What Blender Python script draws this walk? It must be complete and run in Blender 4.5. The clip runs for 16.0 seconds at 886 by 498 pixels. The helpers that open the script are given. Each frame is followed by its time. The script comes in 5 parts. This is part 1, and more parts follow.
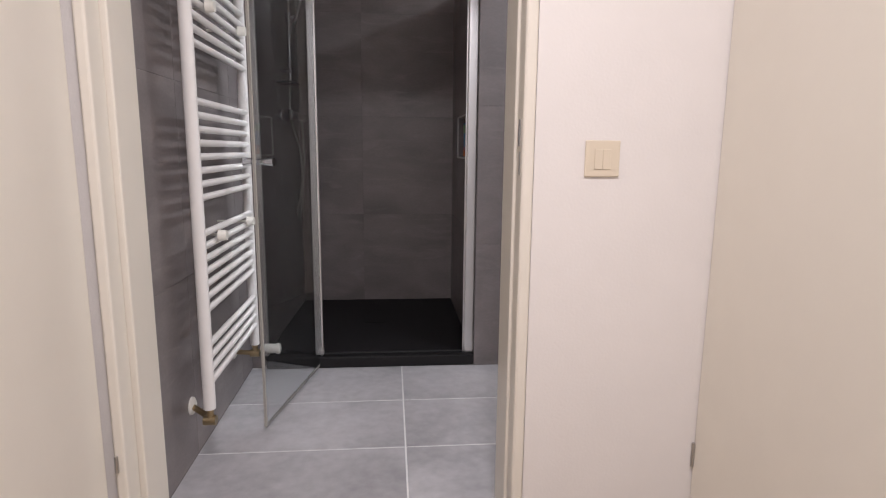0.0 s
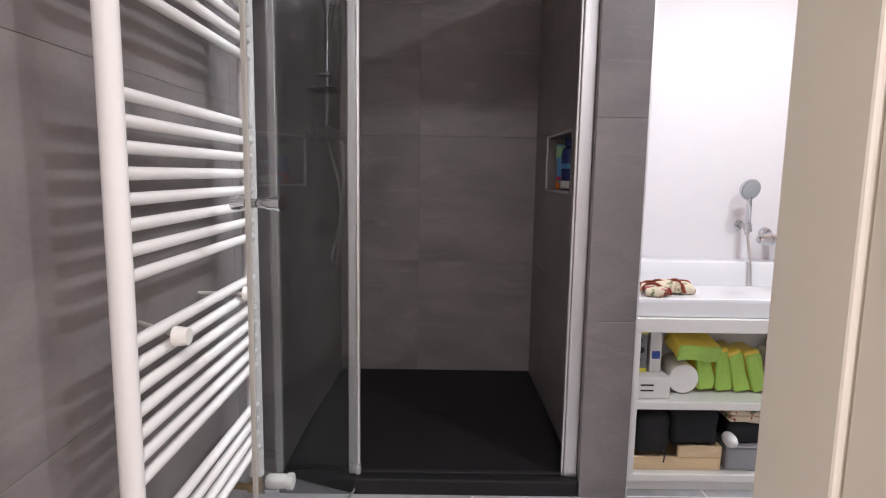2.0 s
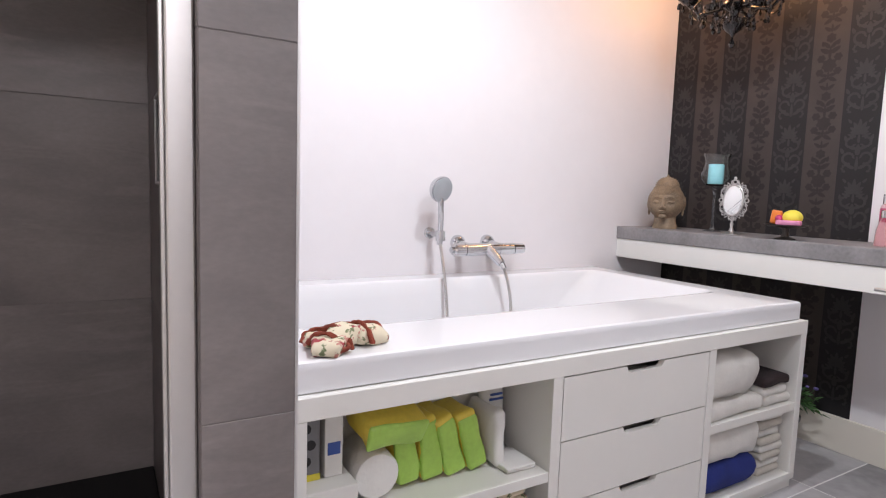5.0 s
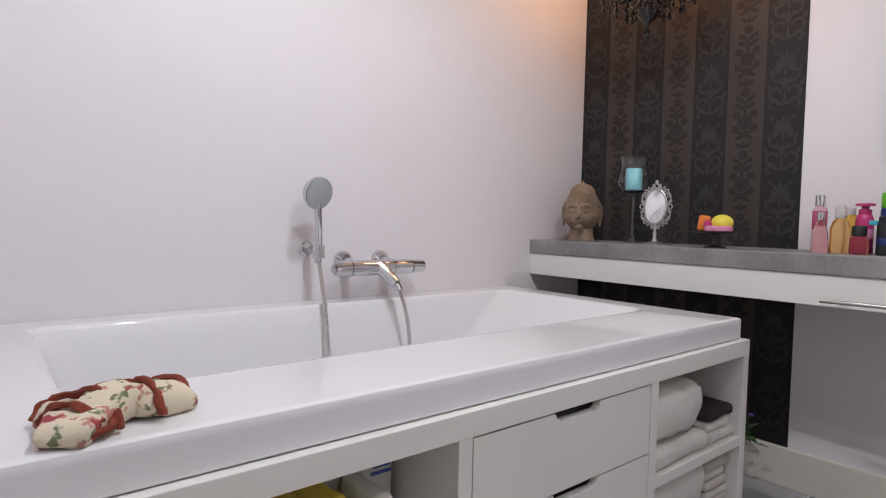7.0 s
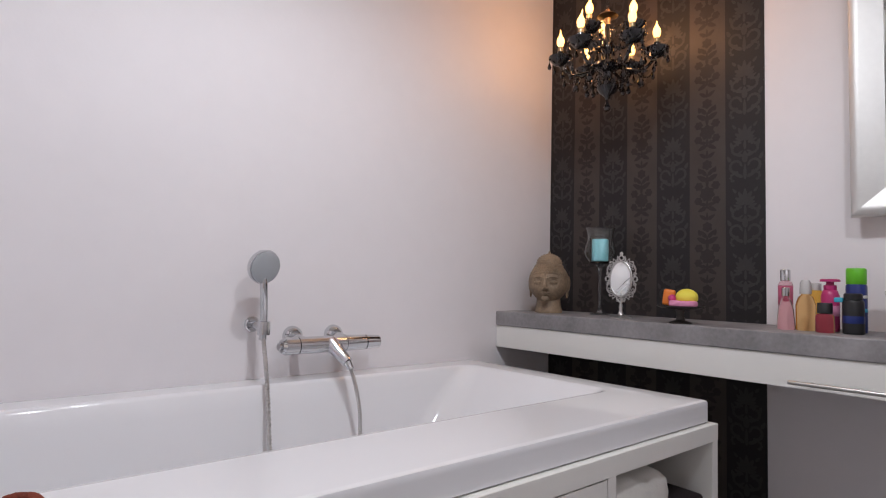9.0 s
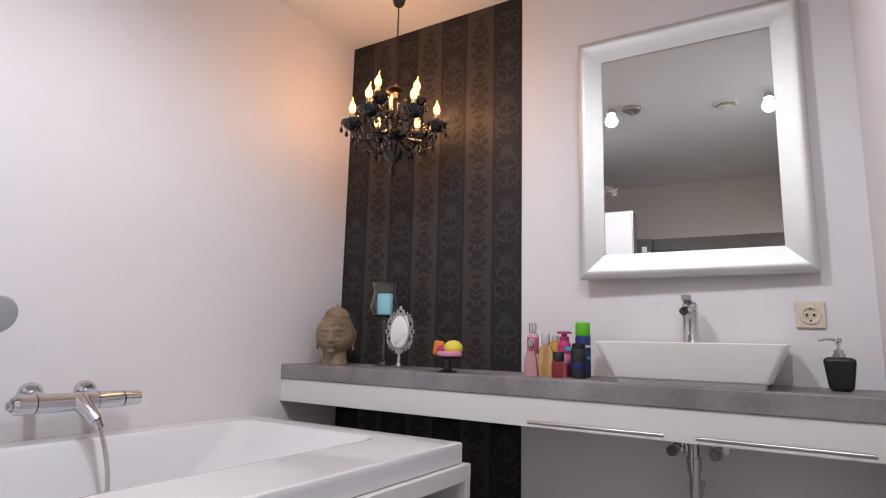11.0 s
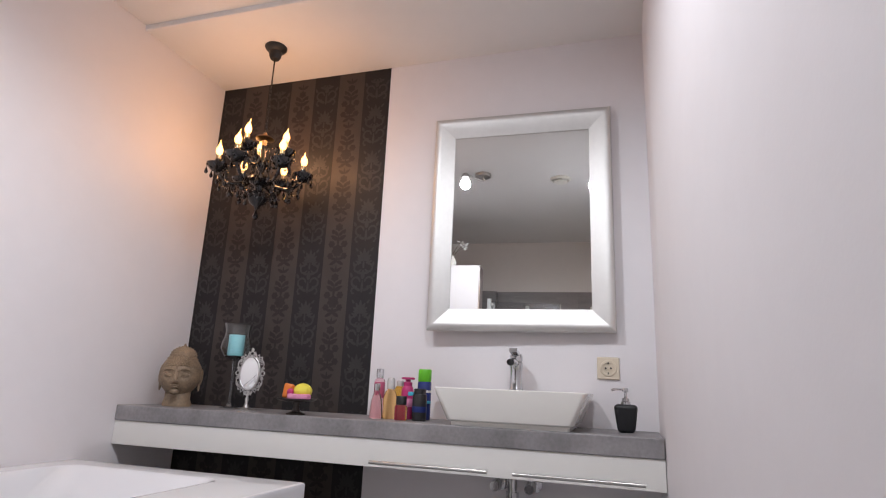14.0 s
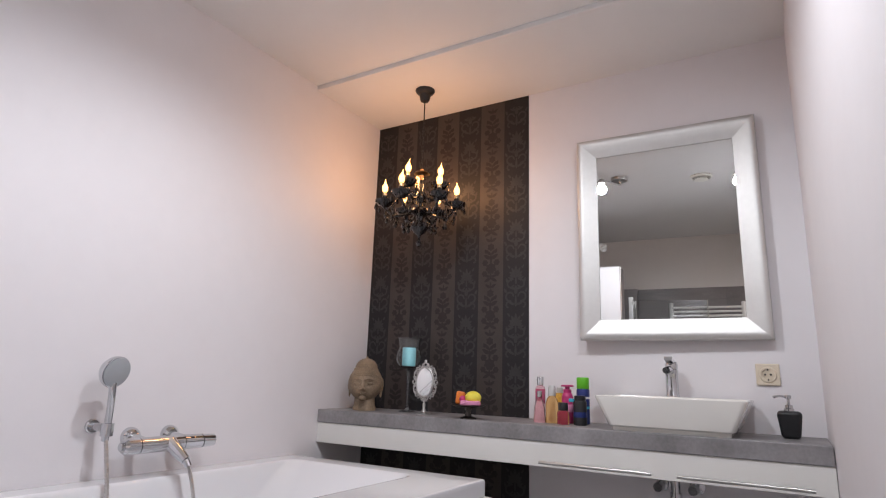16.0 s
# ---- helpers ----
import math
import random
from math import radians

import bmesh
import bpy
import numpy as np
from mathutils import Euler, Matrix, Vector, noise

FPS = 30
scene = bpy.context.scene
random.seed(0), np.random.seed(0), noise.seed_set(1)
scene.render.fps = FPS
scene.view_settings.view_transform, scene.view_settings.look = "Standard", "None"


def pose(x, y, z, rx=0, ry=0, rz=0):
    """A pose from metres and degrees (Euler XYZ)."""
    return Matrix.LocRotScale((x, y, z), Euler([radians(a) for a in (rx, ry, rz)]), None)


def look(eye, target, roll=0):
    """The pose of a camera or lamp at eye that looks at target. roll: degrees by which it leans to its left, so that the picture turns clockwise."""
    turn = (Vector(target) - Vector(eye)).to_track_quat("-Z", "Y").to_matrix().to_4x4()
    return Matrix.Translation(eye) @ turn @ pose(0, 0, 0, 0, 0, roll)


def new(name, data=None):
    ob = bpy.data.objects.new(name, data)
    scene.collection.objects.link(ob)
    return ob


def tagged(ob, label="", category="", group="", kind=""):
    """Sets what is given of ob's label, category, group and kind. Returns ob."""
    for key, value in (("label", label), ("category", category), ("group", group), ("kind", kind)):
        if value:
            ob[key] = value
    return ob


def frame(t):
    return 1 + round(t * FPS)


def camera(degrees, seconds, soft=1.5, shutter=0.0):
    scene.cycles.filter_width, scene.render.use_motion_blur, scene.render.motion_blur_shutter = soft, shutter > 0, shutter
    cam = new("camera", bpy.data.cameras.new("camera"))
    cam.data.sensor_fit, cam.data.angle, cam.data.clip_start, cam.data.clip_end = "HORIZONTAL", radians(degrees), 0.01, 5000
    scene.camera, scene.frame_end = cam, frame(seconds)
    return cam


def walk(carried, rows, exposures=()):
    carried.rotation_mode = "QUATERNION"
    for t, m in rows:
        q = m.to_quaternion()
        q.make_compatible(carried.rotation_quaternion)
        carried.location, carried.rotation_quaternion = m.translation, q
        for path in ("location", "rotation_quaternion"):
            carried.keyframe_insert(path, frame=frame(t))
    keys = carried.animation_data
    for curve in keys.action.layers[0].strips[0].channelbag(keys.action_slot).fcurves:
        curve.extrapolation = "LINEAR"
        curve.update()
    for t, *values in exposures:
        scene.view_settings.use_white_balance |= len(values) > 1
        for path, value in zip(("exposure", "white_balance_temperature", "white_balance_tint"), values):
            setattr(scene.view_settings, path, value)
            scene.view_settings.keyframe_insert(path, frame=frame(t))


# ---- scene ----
cam = camera(75.2, 16.0, soft=1.15)
EXPOSURES = [(0.0, 0.03), (1.0, 0.06), (2.0, 0.45), (2.5, 0.61), (3.0, 0.65), (4.0, 0.66), (5.0, 0.48), (7.5, -0.17), (9.0, -0.22), (10.0, -0.14), (12.5, 0.0), (14.5, 0.02), (16.0, -0.08)]
PATH = [
    (0, (0.0035, 0.0375, 1.0475), (0.182, 2.0005, 0.708), 0.55),
    (0.5, (-0.0005, 0.205, 1.075), (0.0895, 2.176, 0.7495), 0.7),
    (1, (-0.026, 0.4385, 1.0825), (0.021, 2.4165, 0.7915), 0.85),
    (1.5, (-0.053, 0.672, 1.082), (-0.0315, 2.653, 0.8105), 1.05),
    (2, (-0.0768, 0.9207, 1.0688), (-0.0601, 2.9037, 0.809), 0.94),
    (2.5, (-0.0672, 1.1112, 1.0608), (-0.0531, 3.0942, 0.7996), 1.11),
    (3, (-0.06, 1.274, 1.037), (0.039, 3.256, 0.788), 1.2),
    (3.5, (-0.038, 1.395, 1.032), (0.357, 3.341, 0.795), 1.7),
    (4, (0.046, 1.537, 1.035), (0.726, 3.404, 0.805), 1.7),
    (4.5, (0.173, 1.654, 1.03), (1.023, 3.453, 0.82), 1.8),
    (5, (0.272, 1.728, 1.004), (1.288, 3.439, 0.81), 1.9),
    (7.3, (0.59, 2.067, 0.938), (1.868, 3.604, 0.853), 1.4),
    (7.5, (0.598, 2.083, 0.95), (1.874, 3.62, 0.878), 1.7),
    (8, (0.624, 2.097, 0.969), (1.897, 3.64, 0.955), 1.6),
    (8.5, (0.671, 2.049, 0.971), (1.929, 3.603, 1.021), 1.4),
    (9, (0.704, 2.019, 0.985), (1.995, 3.542, 1.1), 1.4),
    (9.5, (0.722, 1.982, 0.989), (2.095, 3.423, 1.177), 1.5),
    (10, (0.727, 1.945, 0.983), (2.228, 3.246, 1.215), 1.7),
    (10.2, (0.742, 1.917, 0.97), (2.279, 3.171, 1.229), 1.5),
    (12.3, (0.731, 1.826, 1.005), (2.541, 2.593, 1.375), 2.4),
    (12.5, (0.732, 1.815, 1.014), (2.551, 2.553, 1.396), 2.4),
    (13, (0.691, 1.789, 1.005), (2.533, 2.454, 1.412), 2.4),
    (13.5, (0.646, 1.77, 1.004), (2.491, 2.401, 1.447), 2.4),
    (14, (0.576, 1.771, 0.98), (2.422, 2.374, 1.456), 2.5),
    (14.5, (0.506, 1.765, 0.967), (2.353, 2.365, 1.444), 2.4),
    (15, (0.444, 1.761, 0.981), (2.283, 2.387, 1.455), 2.5),
    (15.5, (0.375, 1.753, 1.007), (2.166, 2.511, 1.47), 2.2),
    (16, (0.297, 1.772, 1.029), (1.971, 2.775, 1.47), 1.9),
]
walk(cam, [(t, look(eye, target, roll)) for t, eye, target, roll in PATH], EXPOSURES)

# ---- world and lights ----
world = bpy.data.worlds.new("world")
world.use_nodes = True
world.node_tree.nodes["Background"].inputs[0].default_value = (0.5, 0.5, 0.55, 1)
world.node_tree.nodes["Background"].inputs[1].default_value = 0.02
scene.world = world


def lamp(name, kind, m, watts, color, size, beam=178, edge=0.6):
    data = bpy.data.lights.new(name, kind)
    data.energy, data.color = watts, color
    if kind == "AREA":
        data.shape, data.size = "DISK", size
    else:
        data.shadow_soft_size = size
    if kind == "SPOT":
        data.spot_size, data.spot_blend = radians(beam), edge
    ob = new(name, data)
    ob.matrix_world = m
    return ob


SPOT_A = (1.34, 2.71, 2.40)
SPOT_B = (1.22, 1.83, 2.40)
CHAND = (2.570, 3.272)
lamp("spot_glow", "SPOT", pose(*SPOT_A, -6, 0, 0), 46, (0.908, 0.94, 1.005), 0.035)
lamp("spot_glow", "SPOT", pose(*SPOT_B, 10, -8, 0), 34, (0.908, 0.94, 1.005), 0.035, 168, 0.75)
for k in range(6):
    a = radians(2 + 60 * k)
    lamp("candle_glow", "POINT", pose(CHAND[0] + 0.178 * math.cos(a), CHAND[1] + 0.178 * math.sin(a), 2.03), 1.05, (1.0, 0.49, 0.21), 0.03)
lamp("hall_lamp_glow", "AREA", pose(0.1, 0.0, 2.40), 34, (0.975, 0.925, 0.99), 0.3)

# ---- materials ----
MATS = {}


def mat(name, color, rough=0.5, metal=0.0, vary=0.08, scale=12.0, bump=0.0, bscale=60.0, stretch=(1, 1, 1), spread=0.0, coat=0.0, trans=0.0, emit=0.0, ior=1.45):
    """A surface with cloudy variation at two scales, fine bump and a shift from piece to piece (spread)."""
    if name in MATS:
        return MATS[name]
    m = bpy.data.materials.new(name)
    m.use_nodes = True
    nt = m.node_tree
    N, L = nt.nodes, nt.links
    b = N["Principled BSDF"]
    b.inputs["Roughness"].default_value = rough
    b.inputs["Metallic"].default_value = metal
    b.inputs["Coat Weight"].default_value = coat
    b.inputs["IOR"].default_value = ior
    b.inputs["Transmission Weight"].default_value = trans
    b.inputs["Base Color"].default_value = (*color, 1)
    if emit:
        b.inputs["Emission Color"].default_value = (*color, 1)
        b.inputs["Emission Strength"].default_value = emit
    if vary or bump or spread:
        tc = N.new("ShaderNodeTexCoord")
        mp = N.new("ShaderNodeMapping")
        mp.inputs["Scale"].default_value = stretch
        L.new(tc.outputs["Object"], mp.inputs["Vector"])
        vec = mp.outputs["Vector"]
        info = N.new("ShaderNodeObjectInfo")
        if spread:
            add = N.new("ShaderNodeVectorMath")
            add.operation = "ADD"
            mul = N.new("ShaderNodeMath")
            mul.operation = "MULTIPLY"
            mul.inputs[1].default_value = 37.0
            L.new(info.outputs["Random"], mul.inputs[0])
            L.new(vec, add.inputs[0])
            L.new(mul.outputs[0], add.inputs[1])
            vec = add.outputs[0]
        big, small = N.new("ShaderNodeTexNoise"), N.new("ShaderNodeTexNoise")
        big.inputs["Scale"].default_value, big.inputs["Detail"].default_value = scale * 0.25, 4
        small.inputs["Scale"].default_value, small.inputs["Detail"].default_value = scale * 3, 6
        L.new(vec, big.inputs["Vector"])
        L.new(vec, small.inputs["Vector"])
        mix = N.new("ShaderNodeMath")
        mix.operation = "MULTIPLY_ADD"
        mix.inputs[1].default_value = 0.4
        L.new(small.outputs["Fac"], mix.inputs[0])
        L.new(big.outputs["Fac"], mix.inputs[2])
        last = mix.outputs[0]
        if spread:
            more = N.new("ShaderNodeMath")
            more.operation = "MULTIPLY_ADD"
            more.inputs[1].default_value = spread
            L.new(info.outputs["Random"], more.inputs[0])
            L.new(last, more.inputs[2])
            last = more.outputs[0]
        ramp = N.new("ShaderNodeMapRange")
        ramp.inputs["From Min"].default_value, ramp.inputs["From Max"].default_value = 0.45, 0.95 + spread
        ramp.inputs["To Min"].default_value, ramp.inputs["To Max"].default_value = 1 - vary, 1 + vary
        L.new(last, ramp.inputs["Value"])
        tint = N.new("ShaderNodeMixRGB")
        tint.blend_type = "MULTIPLY"
        tint.inputs["Fac"].default_value = 1
        tint.inputs["Color1"].default_value = (*color, 1)
        L.new(ramp.outputs[0], tint.inputs["Color2"])
        L.new(tint.outputs[0], b.inputs["Base Color"])
        if bump:
            fine = N.new("ShaderNodeTexNoise")
            fine.inputs["Scale"].default_value, fine.inputs["Detail"].default_value = bscale, 3
            L.new(vec, fine.inputs["Vector"])
            bn = N.new("ShaderNodeBump")
            bn.inputs["Strength"].default_value, bn.inputs["Distance"].default_value = bump, 0.004
            L.new(fine.outputs["Fac"], bn.inputs["Height"])
            L.new(bn.outputs[0], b.inputs["Normal"])
    MATS[name] = m
    return m


def blotch_mat(name, base, spots, scale, rough=0.85):
    """Printed cloth: a base colour with irregular coloured blotches."""
    m = bpy.data.materials.new(name)
    m.use_nodes = True
    N, L = m.node_tree.nodes, m.node_tree.links
    b = N["Principled BSDF"]
    b.inputs["Roughness"].default_value = rough
    tc = N.new("ShaderNodeTexCoord")
    last = None
    for k, (color, cut) in enumerate(spots):
        n = N.new("ShaderNodeTexNoise")
        n.noise_dimensions = "4D"
        n.inputs["W"].default_value = 3.7 * k + 1
        n.inputs["Scale"].default_value, n.inputs["Detail"].default_value = scale, 2.5
        L.new(tc.outputs["Object"], n.inputs["Vector"])
        r = N.new("ShaderNodeValToRGB")
        r.color_ramp.elements[0].position, r.color_ramp.elements[1].position = cut, cut + 0.03
        L.new(n.outputs["Fac"], r.inputs[0])
        mx = N.new("ShaderNodeMixRGB")
        L.new(r.outputs[0], mx.inputs["Fac"])
        mx.inputs["Color1"].default_value = (*base, 1)
        if last:
            L.new(last, mx.inputs["Color1"])
        mx.inputs["Color2"].default_value = (*color, 1)
        last = mx.outputs[0]
    L.new(last, b.inputs["Base Color"])
    return m


def streak_mat(name, dark, mid, pale, rough):
    """Stone-look tile: cloudy body with drawn-out pale and dark streaks along its length."""
    m = bpy.data.materials.new(name)
    m.use_nodes = True
    N, L = m.node_tree.nodes, m.node_tree.links
    b = N["Principled BSDF"]
    b.inputs["Roughness"].default_value = rough
    tc, info = N.new("ShaderNodeTexCoord"), N.new("ShaderNodeObjectInfo")
    mul, add = N.new("ShaderNodeMath"), N.new("ShaderNodeVectorMath")
    mul.operation, add.operation = "MULTIPLY", "ADD"
    mul.inputs[1].default_value = 41.0
    L.new(info.outputs["Random"], mul.inputs[0])
    L.new(tc.outputs["Object"], add.inputs[0])
    L.new(mul.outputs[0], add.inputs[1])
    facs = []
    for scale, stretch, detail, warp in ((2.0, (1, 1, 2.4), 6, 0.8), (2.6, (1, 1, 5.5), 6, 1.4), (60, (1, 1, 2.0), 3, 0.0)):
        mp, n = N.new("ShaderNodeMapping"), N.new("ShaderNodeTexNoise")
        mp.inputs["Scale"].default_value = stretch
        mp.inputs["Rotation"].default_value = (0.06, 0.09, 0)
        n.inputs["Scale"].default_value, n.inputs["Detail"].default_value, n.inputs["Distortion"].default_value = scale, detail, warp
        L.new(add.outputs[0], mp.inputs["Vector"])
        L.new(mp.outputs[0], n.inputs["Vector"])
        facs.append(n.outputs["Fac"])
    body, veins = N.new("ShaderNodeValToRGB"), N.new("ShaderNodeValToRGB")
    body.color_ramp.elements[0].position, body.color_ramp.elements[1].position = 0.22, 0.74
    body.color_ramp.elements[0].color, body.color_ramp.elements[1].color = (*dark, 1), (*mid, 1)
    veins.color_ramp.elements[0].position, veins.color_ramp.elements[1].position = 0.56, 0.74
    L.new(facs[0], body.inputs[0])
    L.new(facs[1], veins.inputs[0])
    weight = N.new("ShaderNodeMath")
    weight.operation = "MULTIPLY"
    weight.inputs[1].default_value = 0.30
    L.new(veins.outputs[0], weight.inputs[0])
    mx = N.new("ShaderNodeMixRGB")
    L.new(weight.outputs[0], mx.inputs["Fac"])
    L.new(body.outputs[0], mx.inputs["Color1"])
    mx.inputs["Color2"].default_value = (*pale, 1)
    fine = N.new("ShaderNodeMapRange")
    fine.inputs["From Min"].default_value, fine.inputs["From Max"].default_value = 0.3, 0.7
    fine.inputs["To Min"].default_value, fine.inputs["To Max"].default_value = 0.95, 1.05
    L.new(facs[2], fine.inputs["Value"])
    tint = N.new("ShaderNodeMixRGB")
    tint.blend_type = "MULTIPLY"
    tint.inputs["Fac"].default_value = 1
    L.new(mx.outputs[0], tint.inputs["Color1"])
    L.new(fine.outputs[0], tint.inputs["Color2"])
    L.new(tint.outputs[0], b.inputs["Base Color"])
    bn = N.new("ShaderNodeBump")
    bn.inputs["Strength"].default_value, bn.inputs["Distance"].default_value = 0.08, 0.003
    L.new(facs[2], bn.inputs["Height"])
    L.new(bn.outputs[0], b.inputs["Normal"])
    return m


WHITE = mat("white_wall_paint", (0.77, 0.742, 0.758), 0.65, vary=0.025, scale=5, bump=0.04, bscale=140)
CREAM = mat("cream_wall_paint", (0.79, 0.75, 0.72), 0.6, vary=0.03, scale=5, bump=0.12, bscale=140)
IVORY = mat("ivory_lacquer", (0.77, 0.72, 0.635), 0.35, vary=0.03, scale=4, bump=0.03, bscale=90)
CEIL = mat("ceiling_paint", (0.76, 0.75, 0.74), 0.75, vary=0.02, scale=5, bump=0.1, bscale=160)
TILE = streak_mat("grey_brown_wall_tile", (0.155, 0.138, 0.138), (0.262, 0.232, 0.228), (0.35, 0.312, 0.302), 0.36)
GROUT = mat("dark_grout", (0.21, 0.19, 0.188), 0.85, vary=0.1, scale=60)
FTILE = mat("grey_floor_tile", (0.39, 0.378, 0.388), 0.42, vary=0.46, scale=8, bump=0.05, bscale=50, spread=0.2)
FGROUT = mat("light_grout", (0.72, 0.71, 0.70), 0.85, vary=0.08, scale=60)
TRAYM = mat("black_stone_tray", (0.009, 0.008, 0.009), 0.68, vary=0.2, scale=30, bump=0.35, bscale=220)
LAMINATE = mat("hall_laminate", (0.32, 0.25, 0.18), 0.4, vary=0.2, scale=14, stretch=(6, 1, 1))
ACRYL = mat("white_acrylic", (0.80, 0.80, 0.82), 0.09, vary=0.0, coat=0.3)
MELAM = mat("white_melamine", (0.80, 0.785, 0.75), 0.38, vary=0.02, scale=6, bump=0.02, bscale=120)
CERAM = mat("white_ceramic", (0.81, 0.79, 0.745), 0.13, vary=0.0, coat=0.4)
RADW = mat("white_radiator_enamel", (0.82, 0.80, 0.78), 0.28, vary=0.02, scale=10)
PLASTW = mat("white_plastic", (0.80, 0.78, 0.72), 0.35, vary=0.02)
CHROME = mat("chrome", (0.62, 0.63, 0.65), 0.055, 1.0, vary=0.03, scale=8)
STEEL = mat("brushed_steel", (0.56, 0.55, 0.54), 0.3, 1.0, vary=0.08, scale=30, bump=0.06, bscale=300)
ALU = mat("satin_aluminium", (0.78, 0.77, 0.76), 0.33, 0.85, vary=0.03, scale=20)
SILVER = mat("silver_leaf_frame", (0.60, 0.59, 0.575), 0.46, 0.9, vary=0.06, scale=16, bump=0.12, bscale=260, stretch=(1, 1, 1))
BRASS = mat("worn_brass", (0.42, 0.33, 0.2), 0.35, 1.0, vary=0.15, scale=40)
GLASS = mat("clear_glass", (0.86, 0.90, 0.90), 0.0, vary=0.0, trans=1.0)
SCREENG = mat("shower_glass", (0.74, 0.755, 0.755), 0.0, vary=0.0, trans=1.0)
MIRROR = mat("mirror_glass", (0.86, 0.88, 0.87), 0.0, 1.0, vary=0.0)
STONE = mat("grey_concrete_laminate", (0.25, 0.237, 0.242), 0.5, vary=0.34, scale=26, bump=0.05, bscale=90)
WP_DARK = mat("black_wallpaper", (0.0105, 0.0092, 0.0102), 0.6, vary=0.15, scale=40, bump=0.1, bscale=400)
WP_BROWN = mat("brown_wallpaper_stripe", (0.044, 0.033, 0.030), 0.5, vary=0.12, scale=40, bump=0.1, bscale=400)
WP_MOT_L = mat("grey_damask_print", (0.028, 0.0245, 0.0255), 0.5, vary=0.2, scale=60)
WP_MOT_D = mat("dark_damask_print", (0.0205, 0.0155, 0.0145), 0.6, vary=0.2, scale=60)
BLACKG = mat("black_glass", (0.012, 0.011, 0.012), 0.08, vary=0.0, coat=0.5)
BLACKP = mat("black_plastic", (0.018, 0.018, 0.02), 0.4, vary=0.05)
BLACKC = mat("black_cloth", (0.014, 0.014, 0.016), 0.9, vary=0.2, scale=60, bump=0.3, bscale=300)
FLAME = mat("warm_bulb", (1.0, 0.56, 0.18), 0.4, vary=0.0, emit=4.0)
BULB = mat("white_bulb", (1.0, 0.97, 0.95), 0.4, vary=0.0, emit=40.0)
SOCKETI = mat("ivory_plastic", (0.71, 0.62, 0.49), 0.4, vary=0.02)
BUDDHA = mat("weathered_gold_stone", (0.26, 0.185, 0.12), 0.52, vary=0.5, scale=34, bump=0.35, bscale=160)
CANDLE = mat("turquoise_wax", (0.20, 0.44, 0.48), 0.5, vary=0.04)
TOWELW = mat("white_terry", (0.76, 0.74, 0.70), 0.95, vary=0.08, scale=50, bump=0.7, bscale=420)
TOWELB = mat("blue_terry", (0.02, 0.034, 0.19), 0.95, vary=0.2, scale=50, bump=0.7, bscale=420)
TOWELD = mat("dark_brown_terry", (0.035, 0.024, 0.026), 0.95, vary=0.2, scale=50, bump=0.7, bscale=420)
YELLOW = mat("yellow_wrap", (0.80, 0.62, 0.09), 0.3, vary=0.15, scale=30, bump=0.3, bscale=60)
GREEN = mat("lime_green_wrap", (0.40, 0.64, 0.12), 0.3, vary=0.15, scale=30, bump=0.3, bscale=60)
ROLLP = mat("white_tissue", (0.80, 0.79, 0.77), 0.85, vary=0.05, bump=0.3, bscale=120)
PINEW = mat("pale_pine", (0.70, 0.53, 0.32), 0.55, vary=0.14, scale=18, stretch=(1, 6, 6))
GREYBOX = mat("grey_plastic_box", (0.30, 0.30, 0.32), 0.4, vary=0.05)
CARD = mat("white_card", (0.74, 0.73, 0.70), 0.55, vary=0.04)
INKG = mat("grey_print", (0.22, 0.22, 0.23), 0.5, vary=0.2)
INKB = mat("blue_print", (0.04, 0.09, 0.33), 0.4, vary=0.05)
INKK = mat("black_print", (0.02, 0.02, 0.02), 0.5, vary=0.05)
FLORAL = blotch_mat("floral_cotton", (0.70, 0.62, 0.47), [((0.17, 0.20, 0.10), 0.575), ((0.52, 0.24, 0.20), 0.585), ((0.34, 0.05, 0.06), 0.60)], 44)
REDTRIM = mat("rust_red_trim", (0.22, 0.045, 0.025), 0.9, vary=0.3, scale=80, bump=0.6, bscale=400)

# ---- mesh helpers ----
ORIGIN = {}


def thing(name, loc, label, category, group="", kind=""):
    ob = new(name)
    ob.empty_display_size = 0.05
    ob.location = loc
    ORIGIN[ob.name] = Vector(loc)
    return tagged(ob, label, category, group, kind)


def part(name, bm, material, parent=None, label="", smooth=False, shadow=True):
    me = bpy.data.meshes.new(name)
    bm.normal_update()
    bmesh.ops.recalc_face_normals(bm, faces=bm.faces[:])
    at = ORIGIN[parent.name] if parent else Vector((0, 0, 0))
    bm.transform(Matrix.Translation(-at))
    for f in bm.faces:
        f.smooth = smooth
    bm.to_mesh(me)
    bm.free()
    if smooth:
        me.set_sharp_from_angle(angle=radians(38))
    me.materials.append(material)
    ob = new(name, me)
    if parent:
        ob.parent = parent
    ORIGIN[ob.name] = at
    ob.visible_shadow = shadow
    if label:
        ob["label"] = label
    return ob


def single(name, bm, material, loc, label, category, group="", kind="", smooth=False, shadow=True):
    """A thing that is one mesh, with its origin at loc."""
    bm.transform(Matrix.Translation(-Vector(loc)))
    ob = part(name, bm, material, None, label, smooth, shadow)
    ob.location = loc
    ORIGIN[ob.name] = Vector(loc)
    return tagged(ob, label, category, group, kind)


